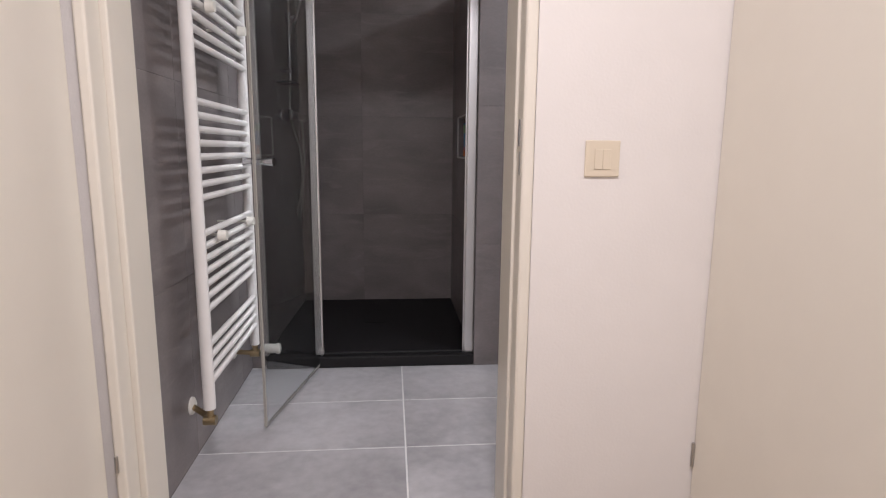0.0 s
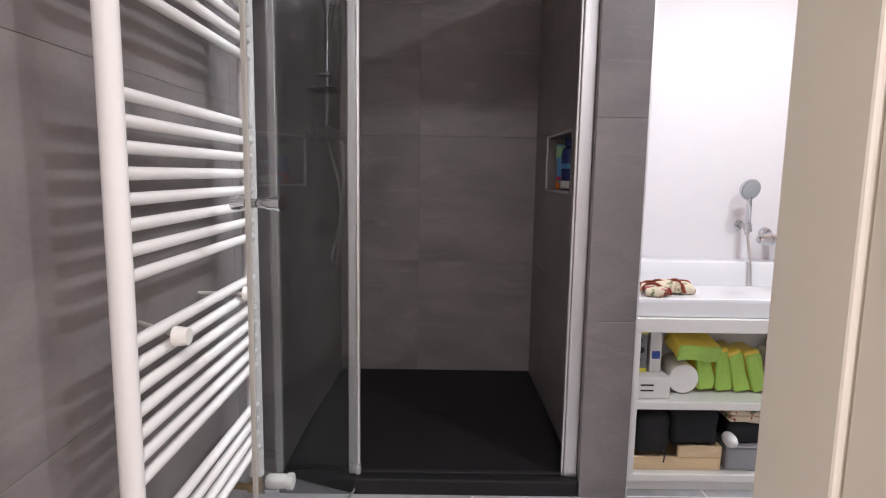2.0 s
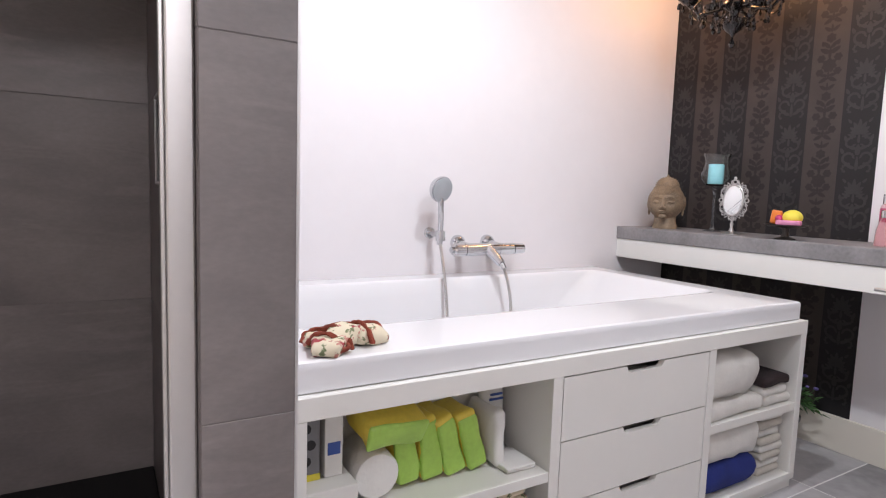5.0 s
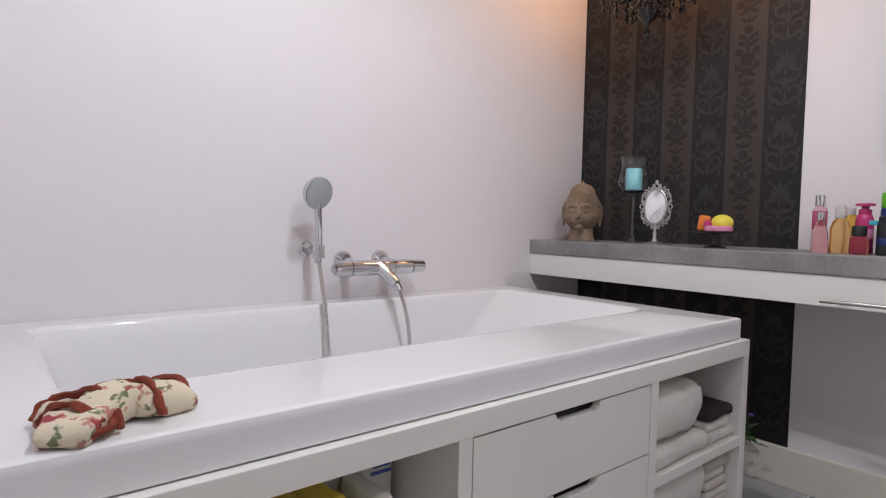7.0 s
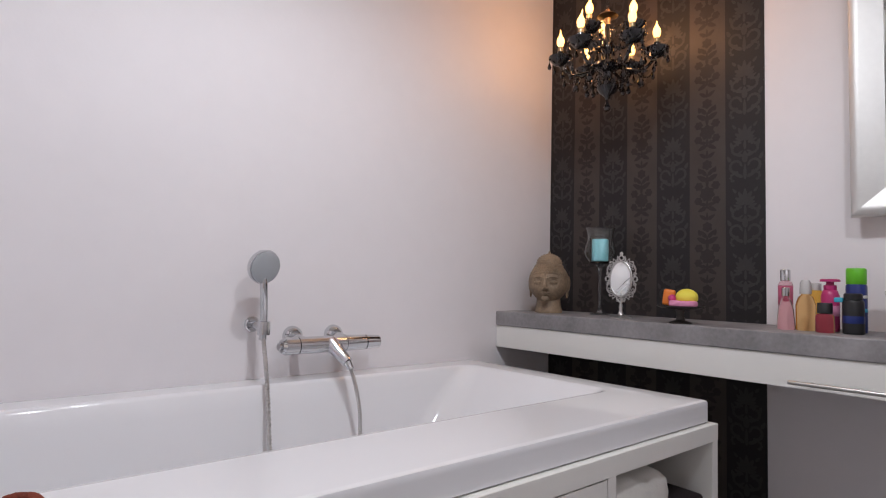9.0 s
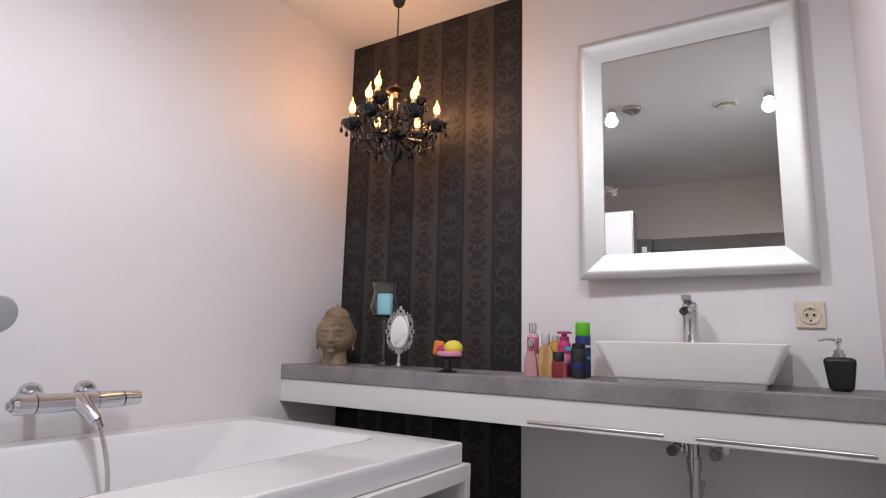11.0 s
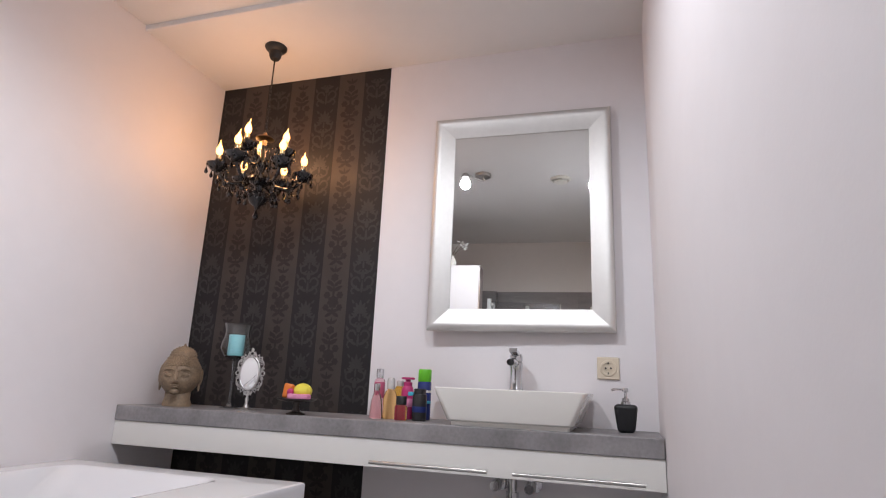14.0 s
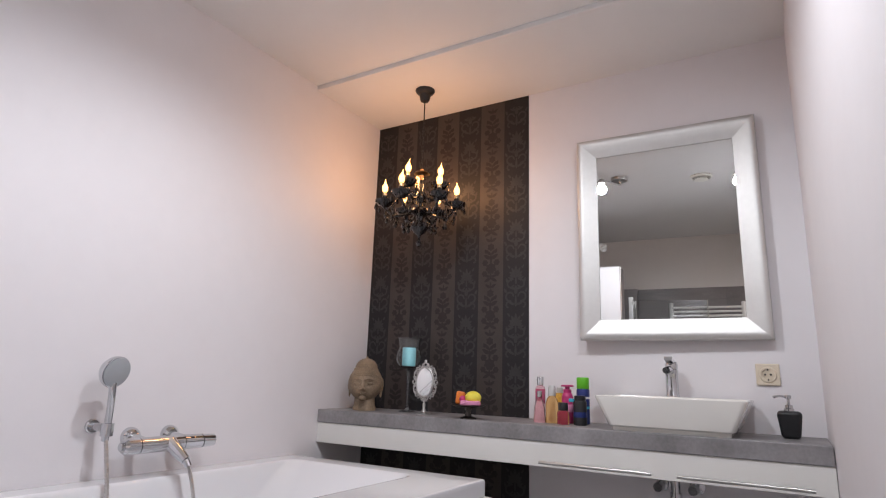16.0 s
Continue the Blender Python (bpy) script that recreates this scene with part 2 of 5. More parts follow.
def box(bm, x0, x1, y0, y1, z0, z1, bevel=0.0, m=None, seg=2):
    made = bmesh.ops.create_cube(bm, size=1)["verts"]
    for v in made:
        v.co = Vector((x0 + (v.co.x + 0.5) * (x1 - x0), y0 + (v.co.y + 0.5) * (y1 - y0), z0 + (v.co.z + 0.5) * (z1 - z0)))
        if m:
            v.co = m @ v.co
    if bevel:
        edges = list({e for v in made for e in v.link_edges})
        bmesh.ops.bevel(bm, geom=edges, offset=bevel, segments=seg, affect="EDGES", profile=0.5)
    return bm


def B(*a, **k):
    return box(bmesh.new(), *a, **k)


def rod(bm, p, q, r, r2=None, seg=14, caps=True):
    p, q = Vector(p), Vector(q)
    d = q - p
    m = Matrix.Translation((p + q) / 2) @ d.to_track_quat("Z", "Y").to_matrix().to_4x4()
    bmesh.ops.create_cone(bm, cap_ends=caps, segments=seg, radius1=r, radius2=r if r2 is None else r2, depth=d.length, matrix=m)
    return bm


def R(*a, **k):
    return rod(bmesh.new(), *a, **k)


def lathe(bm, prof, c=(0, 0, 0), seg=24, m=None, sx=1.0, sy=1.0):
    """Turn a profile of (radius, height) round z at c."""
    m = m or Matrix.Translation(c)
    rings = []
    for r, z in prof:
        rings.append([bm.verts.new(m @ Vector((sx * max(r, 1e-4) * math.cos(2 * math.pi * k / seg), sy * max(r, 1e-4) * math.sin(2 * math.pi * k / seg), z))) for k in range(seg)])
    for a, b in zip(rings, rings[1:]):
        for k in range(seg):
            bm.faces.new((a[k], a[(k + 1) % seg], b[(k + 1) % seg], b[k]))
    bm.faces.new(rings[0][::-1])
    bm.faces.new(rings[-1])
    return bm


def LT(*a, **k):
    return lathe(bmesh.new(), *a, **k)


def tube(bm, pts, r, seg=8, steps=6, ribs=0.0):
    """A tube along a smooth curve through pts."""
    pts = [Vector(p) for p in pts]
    ext = [2 * pts[0] - pts[1], *pts, 2 * pts[-1] - pts[-2]]
    line = []
    for k in range(1, len(ext) - 2):
        a, b, c, d = ext[k - 1:k + 3]
        for s in range(steps):
            u = s / steps
            line.append(0.5 * (2 * b + (c - a) * u + (2 * a - 5 * b + 4 * c - d) * u * u + (3 * b - a - 3 * c + d) * u ** 3))
    line.append(pts[-1])
    rings = []
    up = Vector((0.31, 0.87, 0.2)).normalized()
    for k, p in enumerate(line):
        d = (line[min(k + 1, len(line) - 1)] - line[max(k - 1, 0)]).normalized()
        e = d.cross(up).normalized()
        f = d.cross(e)
        rr = r * (1 + (ribs if k % 2 else 0))
        rings.append([bm.verts.new(p + rr * (math.cos(2 * math.pi * j / seg) * e + math.sin(2 * math.pi * j / seg) * f)) for j in range(seg)])
    for a, b in zip(rings, rings[1:]):
        for k in range(seg):
            bm.faces.new((a[k], a[(k + 1) % seg], b[(k + 1) % seg], b[k]))
    bm.faces.new(rings[0][::-1])
    bm.faces.new(rings[-1])
    return bm


def TB(*a, **k):
    return tube(bmesh.new(), *a, **k)


def ball(bm, c, r, s=(1, 1, 1), sub=2, rot=None):
    m = Matrix.Translation(c) @ (rot or Matrix()) @ Matrix.Diagonal((*s, 1))
    bmesh.ops.create_icosphere(bm, subdivisions=sub, radius=r, matrix=m)
    return bm


def BL(*a, **k):
    return ball(bmesh.new(), *a, **k)


def rough_up(bm, amount, freq, shift=0.0):
    for v in bm.verts:
        v.co += amount * noise.noise_vector(v.co * freq + Vector((shift, 0, 0)))
    return bm


def soft_stack(bm, x0, x1, y0, y1, z0, z1, layers, r=0.02, wob=0.006, seed=0):
    """Folded cloth: rounded layers on one another, a little uneven."""
    h = (z1 - z0) / layers
    for k in range(layers):
        sub = bmesh.new()
        dx = 0.006 * math.sin(3.1 * k + seed)
        box(sub, x0 + dx, x1 + dx, y0 + 0.004 * math.cos(5 * k + seed), y1, z0 + k * h, z0 + (k + 1) * h, min(r, h * 0.48), seg=3)
        bmesh.ops.subdivide_edges(sub, edges=[e for e in sub.edges if e.calc_length() > 0.05], cuts=4, use_grid_fill=True)
        rough_up(sub, wob, 14, seed + k)
        me = bpy.data.meshes.new("tmp")
        sub.to_mesh(me)
        sub.free()
        bm.from_mesh(me)
        bpy.data.meshes.remove(me)
    return bm


def prism(outline, z0, z1):
    bm = bmesh.new()
    f = bm.faces.new([bm.verts.new((x, y, z0)) for x, y in outline])
    ext = bmesh.ops.extrude_face_region(bm, geom=[f])
    bmesh.ops.translate(bm, verts=[g for g in ext["geom"] if isinstance(g, bmesh.types.BMVert)], vec=(0, 0, z1 - z0))
    return bm


# ---- structure ----
XW, XE, YT, YS = -0.665, 2.86, 3.775, 3.82     # west tiles, east wall, tub wall, shower back
YH, YB = 1.385, 1.56                            # hall face and bath face of the door wall
CZ, CZ2, TZ = 2.503, 2.48, 1.99                  # ceilings and tile height
PX0, PX1, PY = 0.405, 0.566, 2.72                # partition


def setting(name, bm, material, label, category):
    return tagged(part(name, bm, material), label, category, kind="structure")


floor = setting("floor", B(-0.90, 3.05, 1.385, 4.0, -0.12, -0.0012), FGROUT, "grey bathroom floor with pale joints", "floor")
setting("floor_hall", B(-1.30, 1.0, -1.3, 1.384, -0.12, 0.0), LAMINATE, "brown laminate hall floor", "floor")
wall_west = setting("wall_west", B(-0.90, XW - 0.0085, YB, 4.0, 0, 2.6), CREAM, "cream wall tiled grey to shoulder height", "wall")
wall_shower_side = setting("wall_shower_side", B(XW - 0.0085, -0.5716, 2.7456, YS + 0.0085, 0, TZ - 0.004), GROUT, "grey-tiled built-out shower wall", "wall")
wall_north_shower = setting("wall_north_shower", B(-0.90, PX1 - 0.02, YS + 0.0085, 4.0, 0, 2.6), CREAM, "shower back wall tiled in grey", "wall")
setting("wall_north", B(PX1 - 0.02, 3.05, YT, 4.0, 0, 2.6), WHITE, "smooth white wall behind the bathtub", "wall")
setting("wall_east", B(XE, 3.05, 1.5, YT, 0, 2.6), WHITE, "white wall behind the vanity counter", "wall")
wall_south = setting("wall_south", prism([(0.36, YH), (3.05, YH), (3.05, 1.674), (2.45, 1.674), (0.36, YB)], 0, 2.6), WHITE, "white bathroom wall beside the doorway", "wall")
setting("wall_south_over_door", B(-0.90, 0.36, YH + 0.002, YB, 2.10, 2.6), CREAM, "wall strip above the doorway", "wall")
setting("wall_south_left", B(-0.90, -0.666, YH + 0.002, YB - 0.001, 0, 2.10), CREAM, "wall strip beside the doorway", "wall")
setting("wall_hall", B(0.337, 0.80, YH - 0.012, YH - 0.0005, 0, 2.6), CREAM, "cream-white painted hall wall", "wall")
setting("wall_hall_east", B(0.80, 0.92, -1.3, 0.40, 0, 2.6), CREAM, "cream-white painted hall side wall", "wall")
setting("wall_hall_east_top", B(0.80, 0.92, 0.40, 1.373, 2.10, 2.6), CREAM, "wall strip above the hall door", "wall")
setting("wall_hall_west", B(-1.30, -1.18, -1.3, YH, 0, 2.6), CREAM, "cream hall wall", "wall")
setting("wall_hall_south", B(-1.30, 0.92, -1.42, -1.3, 0, 2.6), CREAM, "cream hall end wall", "wall")
setting("wall_hall_north_left", B(-1.18, -0.9, YH, YB, 0, 2.6), CREAM, "cream hall wall left of the doorway", "wall")
setting("ceiling", B(-0.95, 2.31, YB - 0.1, 4.0, CZ, 2.66), CEIL, "flat white bathroom ceiling", "ceiling")
setting("ceiling_soffit", B(2.31, 3.05, 1.5, 4.0, CZ2, 2.66, 0.006), CEIL, "slightly lowered white ceiling strip", "ceiling")
setting("ceiling_hall", B(-1.35, 1.0, -1.42, YB - 0.1, 2.5, 2.66), CEIL, "white hall ceiling", "ceiling")

# partition between shower and tub, with a niche open to the shower
NY0, NY1, NZ0, NZ1 = 3.06, 3.51, 1.005, 1.235
bm = bmesh.new()
box(bm, PX0 + 0.0085, PX1, PY + 0.0085, NY0, 0, TZ)
box(bm, PX0 + 0.0085, PX1, NY1, YS, 0, TZ)
box(bm, PX0 + 0.0085, PX1, NY0, NY1, 0, NZ0)
box(bm, PX0 + 0.0085, PX1, NY0, NY1, NZ1, TZ)
box(bm, PX1 - 0.02, PX1, NY0, NY1, NZ0, NZ1)
partition = setting("wall_partition", bm, WHITE, "shoulder-high wall, white towards the tub and grey-tiled towards the shower", "wall")
part("niche_lining", box(box(box(box(box(bmesh.new(), PX0 + 0.004, PX1 - 0.022, NY0, NY1, NZ0 + 0.001, NZ0 + 0.006), PX0 + 0.004, PX1 - 0.022, NY0, NY1, NZ1 - 0.006, NZ1 - 0.001), PX0 + 0.004, PX1 - 0.022, NY1 - 0.006, NY1 - 0.001, NZ0 + 0.006, NZ1 - 0.006), PX0 + 0.004, PX1 - 0.022, NY0 + 0.001, NY0 + 0.006, NZ0 + 0.006, NZ1 - 0.006), PX1 - 0.026, PX1 - 0.0215, NY0 + 0.006, NY1 - 0.006, NZ0 + 0.006, NZ1 - 0.006), TILE, partition, "dark tiled wall niche")
trim = bmesh.new()
for a in ((NY1, NZ0, NY1, NZ1), (NY0, NZ0, NY1, NZ0), (NY0, NZ1, NY1, NZ1)):
    rod(trim, (PX0 - 0.002, a[0], a[1]), (PX0 - 0.002, a[2], a[3]), 0.005, seg=6)
part("niche_edge", trim, ALU, partition, "thin metal edge strip of the niche")

setting("baseboard", B(2.842, XE - 0.0005, 1.68, YT - 0.001, 0.0, 0.144, 0.003), IVORY, "cream painted skirting board", "skirting")

# ---- doorway ----
frame_1 = thing("door_frame", (0, YH, 0), "cream lacquered wooden door frame of the bathroom", "door frame", kind="structure")
part("jamb", box(B(0.300, 0.359, 1.43, YB - 0.001, 0, 2.06, 0.004), 0.3065, 0.336, 1.366, 1.4295, 0, 2.07, 0.008, seg=3), IVORY, frame_1)
part("jamb", box(B(-0.664, -0.615, 1.43, YB - 0.001, 0, 2.06, 0.004), -0.656, -0.630, 1.362, 1.4295, 0, 2.07, 0.006, seg=3), IVORY, frame_1)
part("head", box(B(-0.615, 0.30, 1.43, YB - 0.001, 2.02, 2.098, 0.004), -0.630, 0.3065, 1.362, 1.4295, 2.035, 2.095, 0.006), IVORY, frame_1)
strike = part("strike_plate", box(B(0.3040, 0.3063, 1.385, 1.391, 0.99, 1.045), 0.3036, 0.3063, 1.389, 1.404, 1.058, 1.120, 0.001), STEEL, frame_1, "worn steel strike plate")
part("hinge", R((-0.648, 1.357, 0.285), (-0.648, 1.357, 0.325), 0.0045, seg=10), STEEL, frame_1, "steel hinge pin")

leaf = thing("door", (-0.68, 0.93, 0.01), "open cream lacquered bathroom door standing in the hall", "door")
part("door_leaf", B(-0.705, -0.667, 0.47, 1.345, 0.01, 2.03, 0.003), IVORY, leaf)
part("door_handle", tube(rod(bmesh.new(), (-0.667, 0.55, 1.05), (-0.655, 0.55, 1.05), 0.026), [(-0.657, 0.55, 1.05), (-0.625, 0.555, 1.05), (-0.620, 0.60, 1.05), (-0.620, 0.67, 1.05)], 0.009), STEEL, leaf, "brushed steel lever handle", smooth=True)
leaf2 = thing("door", (0.83, 0.9, 0.01), "closed cream lacquered door in the hall side wall", "door")
part("door_leaf", B(0.790, 0.83, 0.46, 1.3705, 0.01, 2.05, 0.003), IVORY, leaf2)
part("door_frame", box(B(0.786, 0.90, 0.401, 0.459, 0, 2.099, 0.004), 0.786, 0.90, 0.459, 1.372, 2.052, 2.099, 0.004), IVORY, leaf2)
part("hinge", R((0.786, 1.3665, 0.235), (0.786, 1.3665, 0.30), 0.0045, seg=10), STEEL, leaf2, "steel hinge pin")

switch = thing("light_switch", (0.507, YH - 0.012, 1.03), "ivory double light switch on the hall wall", "light switch")
sw_plate = part("plate", B(0.457, 0.541, YH - 0.0185, YH - 0.0125, 0.988, 1.073, 0.0028, seg=3), SOCKETI, switch)
part("rocker", B(0.479, 0.4982, YH - 0.0212, YH - 0.0187, 1.006, 1.053, 0.001), SOCKETI, sw_plate)
part("rocker", B(0.4988, 0.518, YH - 0.0212, YH - 0.0187, 1.006, 1.053, 0.001), SOCKETI, sw_plate)

# ---- towel radiator ----
rad = thing("towel_radiator", (-0.575, 2.13, 0.22), "tall white ladder towel radiator on the grey-tiled wall", "radiator")
RX, RY0, RY1 = -0.575, 1.814, 2.432
for y in (RY0, RY1):
    bm = bmesh.new()
    bmesh.ops.create_cone(bm, cap_ends=True, segments=20, radius1=0.019, radius2=0.019, depth=1.60, matrix=Matrix.Translation((RX, y, 1.03)) @ Matrix.Diagonal((1.0, 1.0, 1, 1)))
    ball(bm, (RX, y, 0.232), 0.0188, (1, 1, 0.4))
    ball(bm, (RX, y, 1.828), 0.0188, (1, 1, 0.4))
    part("post", bm, RADW, rad, smooth=True)
levels = [0.318 + 0.040 * k for k in range(4)] + [0.550 + 0.0397 * k for k in range(7)] + [0.897 + 0.041 * k for k in range(8)] + [1.351 + 0.040 * k for k in range(6)] + [1.665 + 0.040 * k for k in range(4)]
bar0 = part("bar", R((RX + 0.006, RY0, 0), (RX + 0.006, RY1, 0), 0.011, seg=12, caps=False), RADW, None, smooth=True)
for k, z in enumerate(levels):
    ob = bar0 if k == 0 else bar0.copy()
    if k:
        scene.collection.objects.link(ob)
    ob.parent = rad
    ob.location = Vector((0, 0, z)) - Vector(rad.location)
for z in (0.768, 1.47):
    for y, yw in ((1.94, 2.03), (2.315, 2.315)):
        bm = rod(bmesh.new(), (XW, yw, z), (RX + 0.03, y, z), 0.005)
        rod(bm, (RX + 0.022, y, z), (RX + 0.048, y, z), 0.019, 0.016)
        part("wall_bracket", bm, PLASTW, rad, "white plastic wall bracket", smooth=True)
for y, yw in ((RY0, RY0 + 0.095), (RY1, RY1)):
    part("valve", rod(rod(rod(bmesh.new(), (RX, y, 0.19), (RX, y, 0.23), 0.012), (XW, yw, 0.197), (RX + 0.012, y, 0.19), 0.010), (RX - 0.02, y, 0.19), (RX + 0.018, y, 0.19), 0.016), BRASS, rad, "worn brass valve", smooth=True)
    part("pipe_rosette", LT([(0.030, 0), (0.029, 0.006), (0.02, 0.012), (0.012, 0.014)], m=Matrix.Translation((XW, yw, 0.197)) @ pose(0, 0, 0, 0, 90, 0)), PLASTW, rad, "white pipe rosette", smooth=True)
bm = LT([(0.014, 0), (0.020, 0.008), (0.021, 0.045), (0.018, 0.058), (0.023, 0.060), (0.023, 0.074), (0.018, 0.078)], m=Matrix.Translation((RX + 0.022, RY1 + 0.01, 0.205)) @ pose(0, 0, 0, 0, 90, 0))
part("thermostat_knob", bm, PLASTW, rad, "white thermostatic radiator knob", smooth=True)

# ---- shower ----
tray = thing("shower_tray", (-0.08, 3.27, 0), "low black stone-effect shower tray", "shower tray")
bm = B(-0.6, PX0 - 0.001, 2.723, YS - 0.001, 0.0, 0.055, 0.006)
part("basin", bm, TRAYM, tray)
part("drain_cover", B(-0.15, -0.03, 3.28, 3.40, 0.0552, 0.058, 0.001), TRAYM, tray, "square black drain cover")

EH = 1.87
enc = thing("shower_enclosure", (-0.35, 2.77, 0.055), "glass shower enclosure with white aluminium profiles and its door open", "shower screen")
part("wall_profile", B(-0.622, -0.594, 2.758, 2.792, 0.0555, EH, 0.003), ALU, enc)
part("fixed_pane", B(-0.5935, -0.373, 2.773, 2.779, 0.0555, EH - 0.01), SCREENG, enc, "clear fixed glass pane", shadow=False)
hp = part("hinge_profile", box(B(-0.372, -0.345, 2.755, 2.797, 0.0555, EH, 0.004), -0.344, -0.330, 2.758, 2.778, 0.075, EH - 0.03, 0.003), ALU, enc, "aluminium hinge profile")
part("strike_profile", box(B(0.360, PX0 - 0.001, 2.752, 2.790, 0.0555, EH, 0.004), 0.352, 0.3595, 2.760, 2.776, 0.0555, EH, 0.002), ALU, enc, "white aluminium wall profile")
part("threshold", B(-0.330, 0.352, 2.760, 2.776, 0.0555, 0.064, 0.002), BLACKP, enc, "thin black door seal")
H0, H1 = Vector((-0.340, 2.757, 0)), Vector((-0.470, 2.115, 0))
ang = math.degrees(math.atan2(H1.y - H0.y, H1.x - H0.x))
DL = (H1 - H0).length
DM = Matrix.Translation(H0) @ pose(0, 0, 0, 0, 0, ang)
door_pane = part("door_pane", B(0.0, DL, -0.003, 0.003, 0.024, EH - 0.03, m=DM), SCREENG, enc, "clear glass shower door standing open", shadow=False)
part("edge_seal", B(DL, DL + 0.007, -0.004, 0.004, 0.014, EH - 0.03, 0.001, m=DM), mat("clear_seal", (0.42, 0.40, 0.36), 0.35, vary=0.05), door_pane, "greyish edge seal of the door")
part("bottom_seal", B(0.004, DL, -0.0035, 0.0035, 0.014, 0.0235, 0.001, m=DM), mat("grey_seal", (0.30, 0.29, 0.27), 0.4, vary=0.1), door_pane, "dark drip seal under the door")
kn = bmesh.new()
for s in (1, -1):
    rod(kn, DM @ Vector((DL - 0.035, 0.003 * s, 1.0)), DM @ Vector((DL - 0.035, 0.024 * s, 1.0)), 0.010)
    rod(kn, DM @ Vector((DL - 0.035, 0.024 * s, 1.0)), DM @ Vector((DL - 0.035, 0.056 * s, 1.0)), 0.0135, 0.0165, seg=20)
part("knob", kn, CHROME, door_pane, "chrome double door knob", smooth=True)
for z in (0.075, EH - 0.06):
    part("pivot", rod(box(bmesh.new(), -0.346, -0.325, 2.740, 2.765, z - 0.012, z + 0.012, 0.003), (-0.338, 2.755, z - 0.02), (-0.338, 2.755, z + 0.02), 0.008), STEEL, enc)

SX = -0.592
mixer = thing("shower_mixer", (SX, 3.34, 1.22), "chrome thermostatic shower mixer on the tiled wall", "tap")


def bar_at(y):
    """A place on the mixer's axis, which follows the skewed wall."""
    return Vector((-0.525 + 0.042 * (y - 3.14), y, 1.222))


part("body", R(bar_at(3.20), bar_at(3.49), 0.0235, seg=24), CHROME, mixer, smooth=True)
for a, b, c in ((3.135, 3.145, 3.1985), (3.565, 3.555, 3.4915)):
    part("control_knob", rod(R(bar_at(b), bar_at(c), 0.0265, seg=24), bar_at(a), bar_at(b), 0.021, seg=20), CHROME, mixer, smooth=True)
for y in (3.265, 3.415):
    part("wall_union", rod(rod(bmesh.new(), (-0.605, y, 1.222), (-0.578, y, 1.222), 0.031, seg=20), (-0.58, y, 1.222), bar_at(y), 0.014), CHROME, mixer, smooth=True)
part("hose", TB([bar_at(3.465) + Vector((0, 0, -0.02)), (-0.505, 3.475, 1.15), (-0.497, 3.44, 0.97), (-0.495, 3.27, 0.805), (-0.497, 3.16, 0.735), (-0.500, 3.25, 0.685), (-0.503, 3.40, 0.83), (-0.510, 3.405, 1.02), (-0.552, 3.385, 1.20), (-0.552, 3.37, 1.32), (-0.53, 3.355, 1.60), (-0.50, 3.335, 1.735)], 0.0068, steps=24, ribs=0.22), STEEL, mixer, "ribbed metal shower hose")
rail = thing("shower_rail", (SX, 3.33, 1.42), "chrome shower rail with slider, hand shower and soap shelf", "shower rail")
part("rail", R((SX + 0.05, 3.33, 1.40), (SX + 0.05, 3.33, 1.96), 0.0095), CHROME, rail, smooth=True)
for z in (1.46, 1.93):
    part("wall_bracket", rod(rod(bmesh.new(), (SX, 3.33, z), (SX + 0.05, 3.33, z), 0.010), (SX + 0.035, 3.33, z), (SX + 0.066, 3.33, z), 0.016), CHROME, rail, smooth=True)
part("slider", rod(rod(bmesh.new(), (SX + 0.05, 3.33, 1.71), (SX + 0.05, 3.33, 1.76), 0.018), (SX + 0.05, 3.33, 1.735), (SX + 0.095, 3.335, 1.745), 0.014), CHROME, rail, smooth=True)
head = rod(bmesh.new(), (SX + 0.085, 3.335, 1.72), (SX + 0.165, 3.30, 1.945), 0.011, 0.014)
lathe(head, [(0.015, -0.02), (0.048, 0.0), (0.052, 0.012), (0.045, 0.016)], m=Matrix.Translation((SX + 0.190, 3.295, 1.965)) @ pose(0, 0, 0, 0, 150, -20))
part("hand_shower", head, CHROME, rail, smooth=True)
part("soap_shelf", box(bmesh.new(), SX, SX + 0.10, 3.20, 3.34, 1.385, 1.396, 0.003), mat("smoked_glass_shelf", (0.05, 0.06, 0.065), 0.15, vary=0.0), rail, "smoked glass soap shelf")

# bottles in the niche


def bottle(name, at, prof, material, label, cap=None, group="", sx=1.0, sy=1.0, body_name="bottle_body", bands=()):
    th = thing(name, at, label, "bottle", group)
    body = part(body_name, LT(prof, at, 20, sx=sx, sy=sy), material, th, smooth=True)
    if cap:
        p, m, lab = cap
        part("cap", LT(p, at, 18, sx=sx if sx == sy else 1, sy=sy if sx == sy else 1), m, body, lab, smooth=True)
    for p, m, lab in bands:
        part("printed_band", LT(p, at, 24, sx=sx, sy=sy), m, body, lab, smooth=True)
    return th


nz = NZ0 + 0.006
LBLUE = mat("light_blue_plastic", (0.10, 0.35, 0.62), 0.3, vary=0.1, scale=60)
DBLUE = mat("dark_blue_plastic", (0.015, 0.03, 0.16), 0.3, vary=0.05)
ORANGE = mat("orange_plastic", (0.72, 0.20, 0.03), 0.35, vary=0.04)
LIME = mat("lime_plastic", (0.12, 0.48, 0.02), 0.35, vary=0.04)
PINK = mat("pink_plastic", (0.50, 0.04, 0.17), 0.3, vary=0.04)
AMBERC = mat("amber_oil", (0.98, 0.66, 0.30), 0.03, vary=0.0, trans=0.97, ior=1.15)
PINKL = mat("rose_liquid", (0.97, 0.66, 0.72), 0.03, vary=0.0, trans=0.96, ior=1.15)
